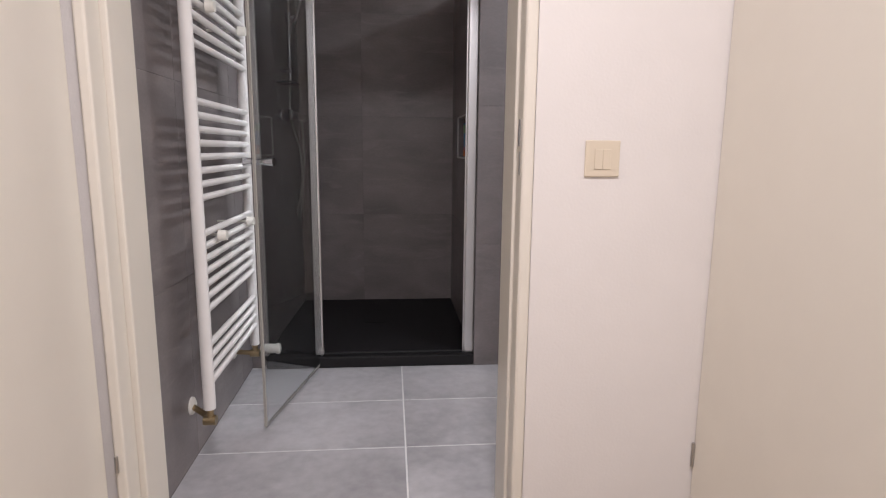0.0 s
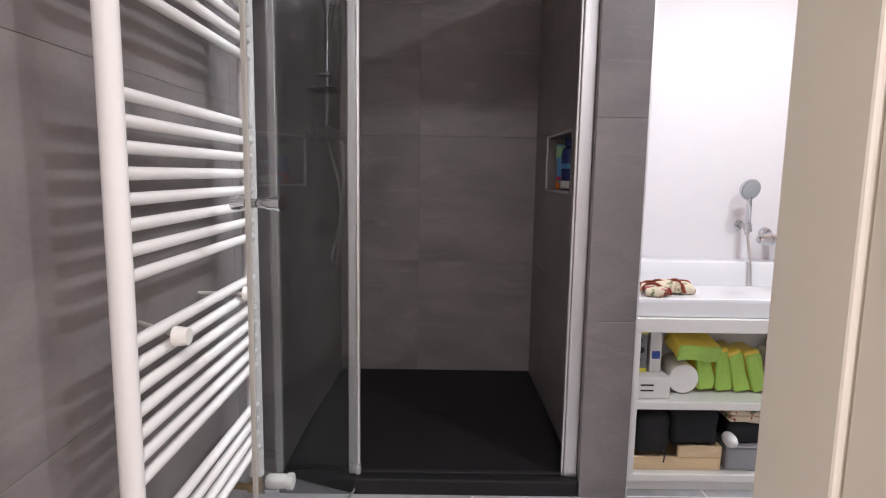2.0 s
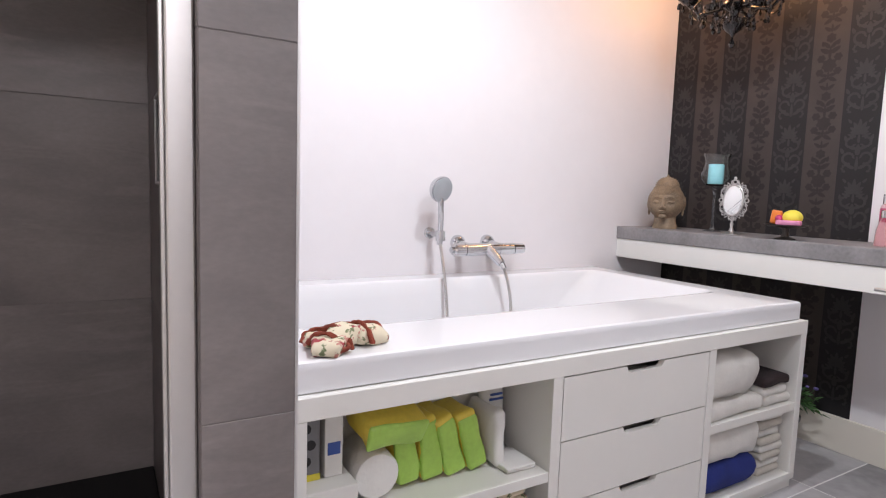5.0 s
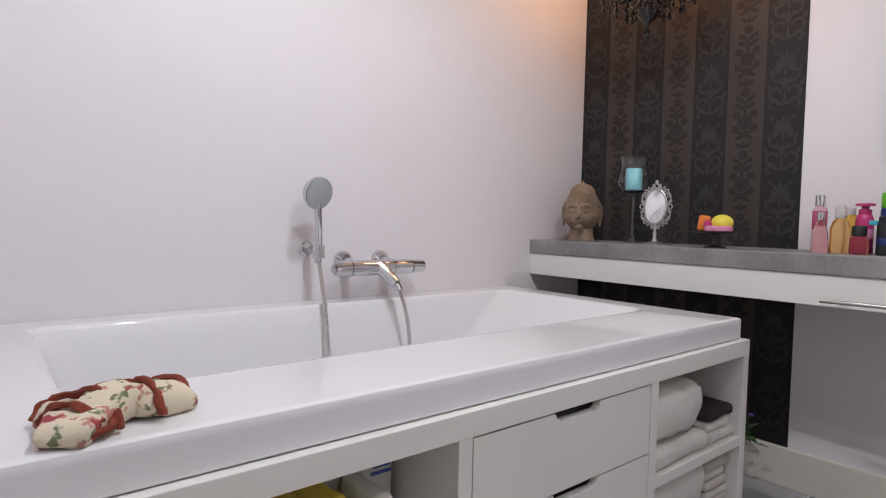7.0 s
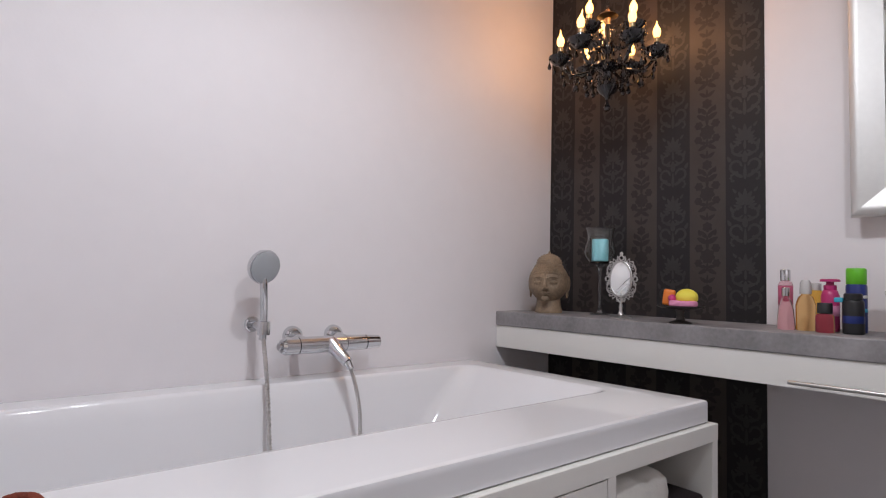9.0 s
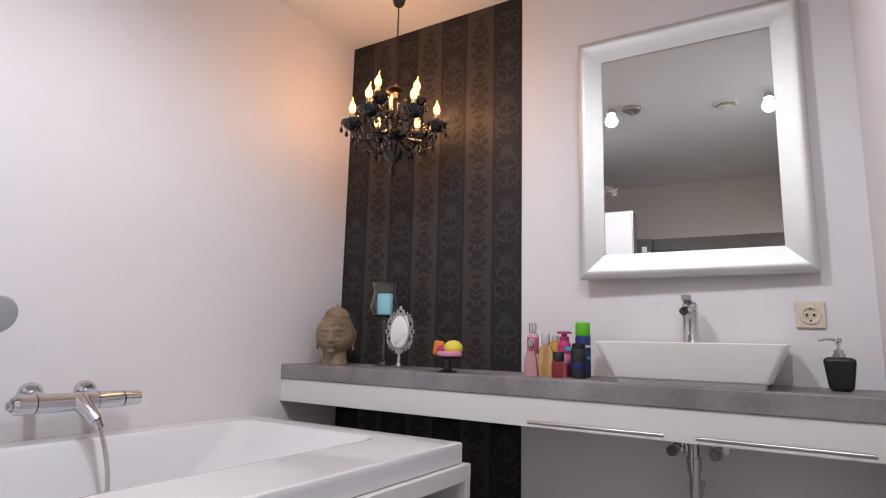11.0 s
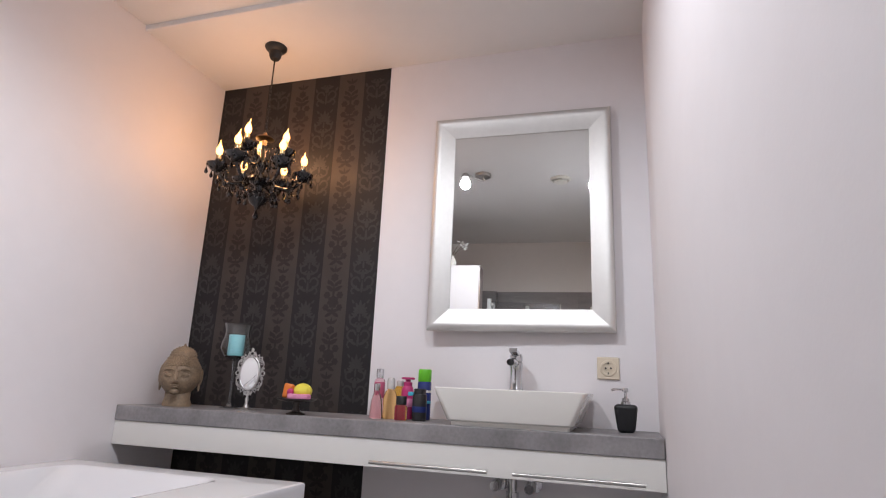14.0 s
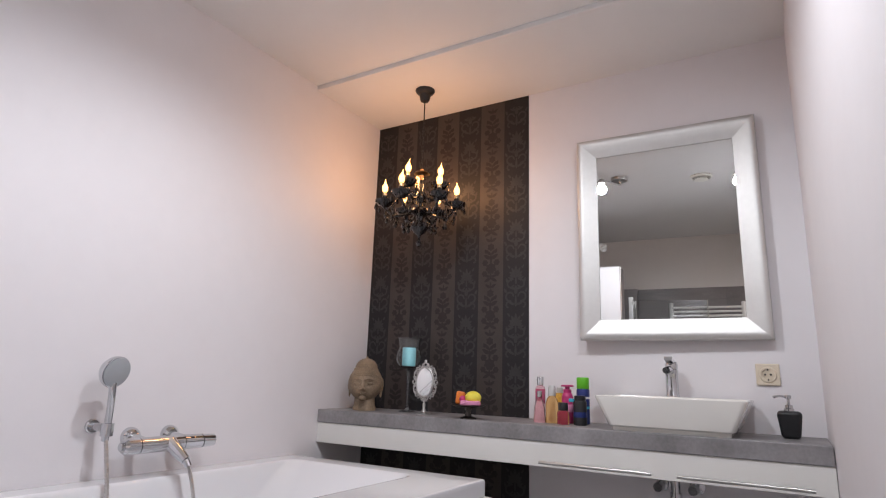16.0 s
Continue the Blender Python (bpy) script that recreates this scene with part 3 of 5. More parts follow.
YELLP = mat("yellow_foam", (0.78, 0.68, 0.08), 0.6, vary=0.06)
CYAN = mat("cyan_plastic", (0.05, 0.40, 0.55), 0.35, vary=0.04)
NX = PX0 + 0.045
tp = bottle("shampoo_bottle", (NX, 3.395, nz + 0.001), [(0.024, 0), (0.026, 0.012), (0.034, 0.035), (0.037, 0.11), (0.040, 0.180), (0.039, 0.186)], LBLUE, "light blue shampoo tube with an orange cap standing in the niche", ([(0.022, 0.0), (0.0285, 0.001), (0.0285, 0.034), (0.027, 0.036)], ORANGE, "orange cap"), sx=0.75, sy=1.25)
part("green_band", LT([(0.0375, 0.132), (0.0392, 0.133), (0.0408, 0.178), (0.039, 0.179)], (NX, 3.395, nz + 0.001), 20, sx=0.75, sy=1.25), mat("pale_green_print", (0.30, 0.55, 0.30), 0.35, vary=0.1), tp, "pale green printed band", smooth=True)
bottle("shampoo_bottle", (NX, 3.290, nz + 0.001), [(0.032, 0), (0.036, 0.006), (0.037, 0.14), (0.032, 0.165), (0.014, 0.175), (0.014, 0.182)], DBLUE, "dark blue shampoo bottle with a white foot in the niche", ([(0.013, 0.178), (0.020, 0.179), (0.020, 0.205), (0.018, 0.208)], DBLUE, "dark blue cap"), sx=0.8, sy=1.2, bands=(([(0.0355, 0.004), (0.0372, 0.005), (0.0378, 0.035), (0.0365, 0.036)], CARD, "white printed foot"), ([(0.0365, 0.085), (0.0382, 0.086), (0.0382, 0.105), (0.0365, 0.106)], LBLUE, "light blue printed band")))
part("magenta_band", LT([(0.0300, 0.036), (0.0342, 0.037), (0.0352, 0.052), (0.0335, 0.053)], (NX, 3.395, nz + 0.001), 20, sx=0.75, sy=1.25), PINK, tp, "magenta printed band", smooth=True)

# ---- bathtub ----
TX0, TX1, TY0, TY1, TB0, TZ1 = PX1 + 0.001, 2.352, 2.785, YT - 0.001, 0.6075, 0.670


def rounded(x0, x1, y0, y1, r, n=10):
    pts = []
    for cx, cy, a0 in ((x1 - r, y1 - r, 0), (x0 + r, y1 - r, 90), (x0 + r, y0 + r, 180), (x1 - r, y0 + r, 270)):
        for k in range(n + 1):
            a = radians(a0 + 90 * k / n)
            pts.append((cx + r * math.cos(a), cy + r * math.sin(a)))
    return pts


tub = thing("bathtub", (1.44, 3.28, 0.0), "white built-in acrylic bathtub with a wide glossy deck", "bathtub")
bm = bmesh.new()
loops = [
    (rounded(TX0 + 0.003, TX1 - 0.003, TY0 + 0.003, TY1 - 0.003, 0.004), TB0),
    (rounded(TX0, TX1, TY0, TY1, 0.006), TB0 + 0.003),
    (rounded(TX0, TX1, TY0, TY1, 0.006), TB0 + 0.010),
    (rounded(TX0, TX1, TY0, TY1, 0.006), TZ1 - 0.016),
    (rounded(TX0, TX1, TY0, TY1, 0.006), TZ1 - 0.008),
    (rounded(TX0 + 0.002, TX1 - 0.002, TY0 + 0.002, TY1 - 0.002, 0.007), TZ1 - 0.002),
    (rounded(TX0 + 0.007, TX1 - 0.007, TY0 + 0.007, TY1 - 0.007, 0.009), TZ1),
    (rounded(TX0 + 0.016, TX1 - 0.016, TY0 + 0.016, TY1 - 0.016, 0.012), TZ1),
    (rounded(0.656, 2.262, 3.024, 3.676, 0.062), TZ1),
    (rounded(0.666, 2.252, 3.034, 3.666, 0.06), TZ1 - 0.0004),
    (rounded(0.671, 2.246, 3.039, 3.661, 0.058), TZ1 - 0.003),
    (rounded(0.676, 2.238, 3.043, 3.657, 0.062), TZ1 - 0.010),
    (rounded(0.688, 2.180, 3.050, 3.650, 0.085), TZ1 - 0.06),
    (rounded(0.710, 2.090, 3.062, 3.640, 0.11), TZ1 - 0.16),
    (rounded(0.745, 1.970, 3.082, 3.624, 0.15), TZ1 - 0.30),
    (rounded(0.78, 1.910, 3.102, 3.606, 0.17), TZ1 - 0.37),
    (rounded(0.83, 1.850, 3.140, 3.575, 0.16), TZ1 - 0.395),
]
rings = [[bm.verts.new((x, y, z)) for x, y in pts] for pts, z in loops]
for a, b in zip(rings, rings[1:]):
    for k in range(len(a)):
        bm.faces.new((a[k], a[(k + 1) % len(a)], b[(k + 1) % len(b)], b[k]))
bm.faces.new(rings[-1])
part("shell", bm, ACRYL, tub, smooth=True)
part("waste_plug", LT([(0.034, 0), (0.034, 0.003), (0.028, 0.006)], (1.35, 3.40, TZ1 - 0.395)), CHROME, tub, "chrome waste plug", smooth=True)

# bath mixer and hand shower on the white wall
bmx = thing("bath_mixer", (1.64, YT, 0.78), "chrome thermostatic bath mixer with diverter spout", "tap")
MY, MZ = 3.672, 0.778
part("body", R((1.527, MY, MZ), (1.690, MY, MZ), 0.0265, seg=28), CHROME, bmx, smooth=True)
part("control_knob", rod(rod(R((1.482, MY, MZ), (1.5240, MY, MZ), 0.0270, seg=24), (1.472, MY, MZ), (1.482, MY, MZ), 0.020, 0.026, seg=24), (1.463, MY, MZ), (1.472, MY, MZ), 0.012), CHROME, bmx, smooth=True)
part("control_knob", rod(R((1.692, MY, MZ), (1.766, MY, MZ), 0.0262, 0.0250, seg=24), (1.770, MY, MZ), (1.822, MY, MZ), 0.0245, 0.0215, seg=24), CHROME, bmx, smooth=True)
for x in (1.555, 1.705):
    part("wall_union", lathe(rod(bmesh.new(), (x, YT, MZ + 0.02), (x, MY, MZ + 0.008), 0.016), [(0.033, 0), (0.033, 0.008), (0.03, 0.018), (0.02, 0.026)], m=Matrix.Translation((x, YT, MZ + 0.02)) @ pose(0, 0, 0, 90, 0, 0)), CHROME, bmx, smooth=True)
part("spout", rod(R((1.638, MY - 0.004, MZ + 0.004), (1.664, MY - 0.070, MZ - 0.052), 0.026, 0.0165, seg=20), (1.664, MY - 0.070, MZ - 0.052), (1.669, MY - 0.083, MZ - 0.072), 0.0125, 0.011), CHROME, bmx, smooth=True)
part("hose", TB([(1.668, MY - 0.08, MZ - 0.065), (1.685, MY - 0.09, MZ - 0.13), (1.70, MY - 0.095, MZ - 0.22), (1.695, MY - 0.10, MZ - 0.34), (1.64, MY - 0.12, MZ - 0.455), (1.52, MY - 0.10, MZ - 0.475), (1.435, MY - 0.095, MZ - 0.42), (1.418, MY - 0.075, MZ - 0.30), (1.417, MY - 0.040, MZ - 0.12), (1.419, MY + 0.012, MZ + 0.035)], 0.0054, steps=34, ribs=0.3), STEEL, bmx, "ribbed metal hose")
hsh = thing("hand_shower", (1.42, YT, 0.83), "chrome round hand shower in its wall holder", "hand shower")
part("holder", rod(rod(lathe(bmesh.new(), [(0.024, 0), (0.024, 0.006), (0.02, 0.01)], m=Matrix.Translation((1.42, YT, 0.84)) @ pose(0, 0, 0, 90, 0, 0)), (1.42, YT, 0.84), (1.42, 3.70, 0.838), 0.012), (1.42, 3.685, 0.815), (1.42, 3.685, 0.855), 0.019, seg=18), CHROME, hsh, smooth=True)
part("handle", TB([(1.419, 3.688, 0.80), (1.416, 3.678, 0.88), (1.408, 3.668, 0.96), (1.404, 3.668, 1.0)], 0.0115, seg=12), CHROME, hsh, smooth=True)
hm = Matrix.Translation((1.402, 3.662, 1.018)) @ pose(0, 0, 0, 104, 0, 10)
sh_head = part("head", LT([(0.018, -0.030), (0.040, -0.022), (0.050, -0.006), (0.052, 0.006), (0.050, 0.010)], m=hm, seg=32), CHROME, hsh, smooth=True)
part("spray_face", LT([(0.047, 0.0102), (0.047, 0.013), (0.044, 0.0145)], m=hm, seg=32), mat("grey_spray_face", (0.36, 0.38, 0.40), 0.4, vary=0.04), sh_head, "grey spray face", smooth=True)

# floral pouch on the tub deck
pouch = thing("toiletry_pouch", (0.715, 2.86, TZ1), "floral cotton pouch with rust-red trim lying on the tub deck", "pouch")


def fold(bm, x, y, w, d, h, turn, tilt, lift=0.0):
    """One soft fold of cloth: a flattened pad with pinched ends."""
    sub = bmesh.new()
    box(sub, -w / 2, w / 2, -d / 2, d / 2, 0, h, min(h, d) * 0.42, seg=3)
    bmesh.ops.subdivide_edges(sub, edges=[e for e in sub.edges if e.calc_length() > 0.018], cuts=3, use_grid_fill=True)
    for v in sub.verts:
        k = abs(v.co.x) / (w / 2)
        v.co.y *= 1 - 0.22 * k * k
        v.co.z *= 1 - 0.30 * k * k
    rough_up(sub, 0.007, 34, x * 50)
    rough_up(sub, 0.003, 90, y * 70)
    sub.transform(Matrix.Translation((x, y, TZ1 + lift)) @ pose(0, 0, 0, 0, tilt, turn))
    me = bpy.data.meshes.new("tmp")
    sub.to_mesh(me)
    sub.free()
    bm.from_mesh(me)
    bpy.data.meshes.remove(me)


bm = bmesh.new()
fold(bm, 0.668, 2.842, 0.105, 0.072, 0.034, 62, 0)
fold(bm, 0.662, 2.888, 0.070, 0.055, 0.030, -20, 4)
fold(bm, 0.714, 2.872, 0.110, 0.070, 0.044, 38, -4, 0.002)
fold(bm, 0.766, 2.876, 0.085, 0.066, 0.042, 8, 4)
for v in bm.verts:
    v.co.z = max(v.co.z, TZ1 + 0.0008)
part("cloth", bm, FLORAL, pouch, smooth=True)
tr = bmesh.new()
for pts in (
    [(0.628, 2.895, 0.010), (0.640, 2.905, 0.028), (0.672, 2.897, 0.036), (0.694, 2.872, 0.044), (0.706, 2.838, 0.030), (0.708, 2.815, 0.008)],
    [(0.742, 2.912, 0.012), (0.744, 2.902, 0.038), (0.750, 2.872, 0.047), (0.758, 2.840, 0.030), (0.760, 2.830, 0.008)],
    [(0.752, 2.912, 0.014), (0.772, 2.906, 0.038), (0.796, 2.892, 0.036), (0.808, 2.876, 0.016)],
    [(0.632, 2.868, 0.014), (0.644, 2.856, 0.034), (0.664, 2.836, 0.040), (0.690, 2.812, 0.020)],
    [(0.648, 2.812, 0.006), (0.668, 2.800, 0.012), (0.692, 2.806, 0.012), (0.704, 2.824, 0.016)],
    [(0.655, 2.918, 0.012), (0.690, 2.918, 0.030), (0.722, 2.910, 0.040), (0.742, 2.908, 0.036)],
):
    tube(tr, [(x, y, TZ1 + z) for x, y, z in pts], 0.0055)
rough_up(tr, 0.004, 60)
rough_up(tr, 0.0015, 240)
part("trim", tr, REDTRIM, pouch, "rust-red frayed trim", smooth=True)

# ---- cabinet under the tub ----
CX0, CX1, CY, CT = PX1 + 0.001, 2.372, 2.768, 0.606
D0, D1 = 1.252, 1.836
cab = thing("bath_cabinet", (1.45, CY, 0), "white built-in cabinet under the bathtub with shelves and three drawers", "cabinet")
YBK, YBR = 2.99, 3.20
for x0, x1 in ((CX0, CX0 + 0.034), (D0 - 0.032, D0), (D1, D1 + 0.032), (CX1 - 0.032, CX1)):
    part("upright_panel", B(x0, x1, CY, YBR if x0 > D1 else YBK, 0.06, 0.559, 0.0012), MELAM, cab)
part("top_rail", B(CX0, CX1, CY - 0.0012, YBK, 0.559, CT, 0.0015), MELAM, cab)
part("bottom_panel", B(CX0, CX1, CY - 0.0006, YBK, 0.035, 0.060, 0.0012), MELAM, cab)
part("back_panel", B(CX0, D1 + 0.032, YBK, YBK + 0.012, 0.035, CT), MELAM, cab)
part("back_panel", B(D1 + 0.033, CX1, YBR, YBR + 0.012, 0.035, 0.50), MELAM, cab)
part("side_panel", B(CX1 - 0.018, CX1, YBR + 0.0125, YT - 0.01, 0.0, CT - 0.001), MELAM, cab)
part("plinth", B(CX0, CX1, CY + 0.012, CY + 0.03, 0.0, 0.034), MELAM, cab)
part("shelf", B(CX0 + 0.0345, D0 - 0.0325, CY + 0.002, YBK, 0.291, 0.317, 0.0012), MELAM, cab)
part("shelf", B(D1 + 0.0325, CX1 - 0.0325, CY + 0.002, YBR - 0.001, 0.288, 0.316, 0.0012), MELAM, cab)
for z0, z1 in ((0.066, 0.216), (0.220, 0.385), (0.389, 0.555)):
    xm, w, d = 1.555, 0.076, 0.018
    bm = bmesh.new()
    outline = [(D0 + 0.003, z0), (D1 - 0.003, z0), (D1 - 0.003, z1), (xm + w, z1), (xm + w - 0.006, z1 - d * 0.7), (xm + w - 0.016, z1 - d), (xm - w + 0.016, z1 - d), (xm - w + 0.006, z1 - d * 0.7), (xm - w, z1), (D0 + 0.003, z1)]
    f = bm.faces.new([bm.verts.new((x, CY + 0.001, z)) for x, z in outline])
    ext = bmesh.ops.extrude_face_region(bm, geom=[f])
    bmesh.ops.translate(bm, verts=[g for g in ext["geom"] if isinstance(g, bmesh.types.BMVert)], vec=(0, 0.018, 0))
    part("drawer_front", bm, MELAM, cab)
    part("drawer_box", B(D0 + 0.02, D1 - 0.02, CY + 0.06, YBK - 0.02, z0 + 0.01, z1 - 0.03), mat("dark_drawer", (0.30, 0.29, 0.28), 0.7, vary=0.05), cab)

# contents, left upper shelf
S1 = 0.318
packs = "wet wipe packs"


def wipe_pack(at, m, label, top=0.138, deep=0.020):
    th = thing("tissue_pack", at, label, "tissue pack", packs)
    bm = B(-0.06, 0.06, -0.028, 0.028, 0.0, 0.150, 0.011, seg=3)
    bmesh.ops.subdivide_edges(bm, edges=[e for e in bm.edges if e.calc_length() > 0.06], cuts=3, use_grid_fill=True)
    rough_up(bm, 0.009, 22, at[0] * 9)
    me = bm.copy()
    for v in me.verts:
        v.co = Vector(at) + v.co
    part("wrapper", me, YELLOW, th, smooth=True)
    gm = bmesh.new()
    box(gm, -0.0635, -0.0635 + deep, -0.029, 0.027, -0.001, top, 0.008, seg=3)
    bmesh.ops.subdivide_edges(gm, edges=[e for e in gm.edges if e.calc_length() > 0.04], cuts=3, use_grid_fill=True)
    rough_up(gm, 0.0095, 22, at[0] * 9)
    for v in gm.verts:
        v.co = Vector(at) + v.co
    part("end_band", gm, GREEN, th, "lime green end of the wrapper", smooth=True)
    bm.free()
    th.matrix_basis = Matrix.Translation(at) @ m
    return th


for x, lean in ((0.872, -10), (0.935, -8), (0.998, -15), (1.064, -17)):
    wipe_pack((x, 2.922, S1 + 0.009), pose(0, 0, 0, lean, 0, 94), "yellow and lime green tissue pack leaning on the cabinet shelf")
wipe_pack((0.895, 2.885, S1 + 0.166), pose(0, 0, 0, 24, 0, 0) @ pose(0, 0, 0, -84, 4, 94), "yellow and lime green tissue pack lying on top of the others", 0.151, 0.014)
roll = single("tissue_roll", LT([(0.012, 0), (0.050, 0.0), (0.054, 0.008), (0.054, 0.12), (0.05, 0.128), (0.012, 0.128)], m=Matrix.Translation((0.785, 2.845, S1 + 0.0545)) @ pose(0, 0, 0, -90, 0, -4)), ROLLP, (0.785, 2.90, S1), "white paper roll lying on the cabinet shelf", "paper roll", smooth=True)
cart = thing("carton", (0.64, 2.86, S1), "low white carton with printed lines on the shelf", "box")
part("box_body", B(0.604, 0.722, 2.80, 2.93, S1 + 0.0005, S1 + 0.075, 0.002), CARD, cart)
for z in (0.045, 0.026):
    part("printed_line", B(0.62, 0.665, 2.7985, 2.7998, S1 + z, S1 + z + 0.005), INKK, cart, "black printed line")
for x, w, h, col, lab in ((0.630, 0.048, 0.15, INKG, "grey printed carton with a yellow edge on the shelf"), (0.685, 0.040, 0.145, CARD, "pale grey carton with a blue mark on the shelf")):
    c2 = thing("carton", (x, 2.87, S1 + 0.076), lab, "box")
    part("box_body", B(x - w / 2, x + w / 2, 2.85, 2.90, S1 + 0.0765, S1 + 0.0765 + h, 0.002), col, c2)
    if col is INKG:
        for z in (0.077, 0.212):
            part("colour_edge", B(x - w / 2 - 0.0006, x + w / 2 + 0.0006, 2.8488, 2.8505, S1 + z, S1 + z + 0.014), YELLP, c2, "yellow edge")
        pic = bmesh.new()
        for k in range(3):
            lathe(pic, [(0.011, 0), (0.011, 0.001), (0.006, 0.0015)], m=Matrix.Translation((x - 0.006 + 0.01 * (k % 2), 2.8495, S1 + 0.12 + 0.035 * k)) @ pose(0, 0, 0, 90, 0, 0), seg=14)
        part("printed_picture", pic, BLACKP, c2, "dark printed shapes")
    else:
        part("colour_mark", B(x - 0.014, x + 0.014, 2.8485, 2.8498, S1 + 0.125, S1 + 0.152), INKB, c2, "blue printed mark")
bot = thing("lotion_bottle", (1.165, 2.955, S1), "tall white lotion bottle with blue print on the shelf", "bottle")
part("bottle_body", LT([(0.034, 0), (0.038, 0.005), (0.038, 0.155), (0.03, 0.180), (0.016, 0.188), (0.016, 0.2)], (1.165, 2.955, S1 + 0.0005), 24, sy=0.7), CARD, bot, smooth=True)
part("cap", LT([(0.018, 0.196), (0.02, 0.197), (0.02, 0.222), (0.018, 0.226)], (1.165, 2.955, S1 + 0.0005)), CARD, bot, "white cap", smooth=True)
for k, (z, w) in enumerate(((0.155, 0.019), (0.142, 0.022), (0.10, 0.012), (0.06, 0.016))):
    part("printed_line", B(1.165 - w, 1.165 + w, 2.9265, 2.9295, S1 + z, S1 + z + 0.006), INKB, bot, "blue printed line")
bag = bmesh.new()
box(bag, 1.103, 1.137, 2.84, 2.975, S1 + 0.001, S1 + 0.145, 0.012, m=None, seg=3)
bmesh.ops.subdivide_edges(bag, edges=[e for e in bag.edges if e.calc_length() > 0.05], cuts=4, use_grid_fill=True)
rough_up(bag, 0.008, 20)
single("paper_bag", bag, ROLLP, (1.08, 2.9, S1), "crumpled white tissue bag beside the packs", "bag", smooth=True)
single("folded_tissue", rough_up(soft_stack(bmesh.new(), 1.115, 1.205, 2.80, 2.90, S1 + 0.001, S1 + 0.016, 2, 0.004, 0.002), 0.001, 40), ROLLP, (1.16, 2.85, S1), "thin folded white tissue lying on the shelf", "tissue", smooth=True)

# contents, left lower shelf
S0 = 0.0605
for x0, x1, y0, z1 in ((0.604, 0.915, 2.80, 0.088),):
    pb = thing("wooden_box", ((x0 + x1) / 2, 2.9, S0), "pale pine storage box on the bottom shelf", "box")
    part("side", B(x0, x1, y0, y0 + 0.012, S0, S0 + 0.047, 0.001), PINEW, pb)
    part("side", B(x0 + 0.16, x1, y0 - 0.004, y0 + 0.008, S0 + 0.049, S0 + z1, 0.001), PINEW, pb)
    part("side", B(x0, x0 + 0.012, y0 + 0.0125, y0 + 0.185, S0, S0 + 0.06), PINEW, pb)
    part("side", B(x1 - 0.012, x1, y0 + 0.0125, y0 + 0.185, S0, S0 + z1), PINEW, pb)
    part("bottom", B(x0 + 0.0125, x1 - 0.0125, y0 + 0.0125, y0 + 0.185, S0 + 0.001, S0 + 0.01), PINEW, pb)
bm = soft_stack(bmesh.new(), 0.735, 0.90, 2.798, 2.96, S0 + 0.088, S0 + 0.222, 1, 0.028, 0.008, 3)
single("black_bag", bm, BLACKC, (0.82, 2.88, S0 + 0.088), "black cloth bag lying on the wooden box", "bag", smooth=True)
bb = thing("black_case", (0.65, 2.87, S0 + 0.06), "soft black zip case hanging over the box edge", "bag")
part("case_body", soft_stack(bmesh.new(), 0.608, 0.735, 2.792, 2.95, S0 + 0.055, S0 + 0.205, 1, 0.035, 0.012, 8), BLACKC, bb, smooth=True)
part("zip_pull", TB([(0.705, 2.786, S0 + 0.08), (0.712, 2.784, S0 + 0.06), (0.709, 2.785, S0 + 0.035)], 0.0025), BLACKP, bb, "thin dangling zip cord", smooth=True)
gb = thing("storage_box", (1.05, 2.9, S0), "grey plastic storage box on the bottom shelf", "box")
part("box_body", B(0.930, 1.195, 2.795, 2.98, S0 + 0.0005, S0 + 0.085, 0.012, seg=3), GREYBOX, gb, smooth=True)
part("lid", B(0.926, 1.199, 2.791, 2.984, S0 + 0.0855, S0 + 0.093, 0.003), mat("grey_lid", (0.42, 0.42, 0.44), 0.35, vary=0.04), gb, "paler grey lid")
single("folded_cloth", soft_stack(bmesh.new(), 0.945, 1.185, 2.80, 2.98, S0 + 0.094, S0 + 0.172, 1, 0.02, 0.006, 5), BLACKC, (1.06, 2.89, S0 + 0.094), "folded black cloth on the grey box", "cloth", smooth=True)
single("floral_cloth", soft_stack(bmesh.new(), 0.935, 1.18, 2.80, 2.97, S0 + 0.172, S0 + 0.215, 2, 0.014, 0.008, 9), FLORAL, (1.06, 2.88, S0 + 0.172), "folded floral cloth on top of the black cloth", "cloth", smooth=True)
single("cotton_roll", BL((0.935, 2.79, S0 + 0.118), 0.024, (0.9, 1.6, 1.0), 3), ROLLP, (0.935, 2.79, S0 + 0.094), "small white cotton roll beside the bag", "cotton roll", smooth=True)

# contents, right shelves
S2 = 0.317
single("bath_towel", soft_stack(soft_stack(bmesh.new(), 1.872, 2.168, 2.778, 2.985, S2, S2 + 0.052, 1, 0.022, 0.008, 1), 1.870, 2.172, 2.782, 2.985, S2 + 0.048, S2 + 0.208, 1, 0.070, 0.016, 3), TOWELW, (2.02, 2.9, S2), "thick white folded bath towel on the shelf", "towel", "folded towels", smooth=True)
single("hand_towel", soft_stack(bmesh.new(), 2.185, 2.336, 2.788, 3.17, S2, S2 + 0.066, 2, 0.014, 0.005, 2), TOWELW, (2.25, 2.9, S2), "small white folded towel on the shelf", "towel", "folded towels", smooth=True)
single("hand_towel", soft_stack(bmesh.new(), 2.178, 2.336, 2.785, 3.185, S2 + 0.066, S2 + 0.100, 1, 0.014, 0.006, 4), TOWELD, (2.25, 2.9, S2 + 0.066), "dark brown folded towel on a white one", "towel", "folded towels", smooth=True)
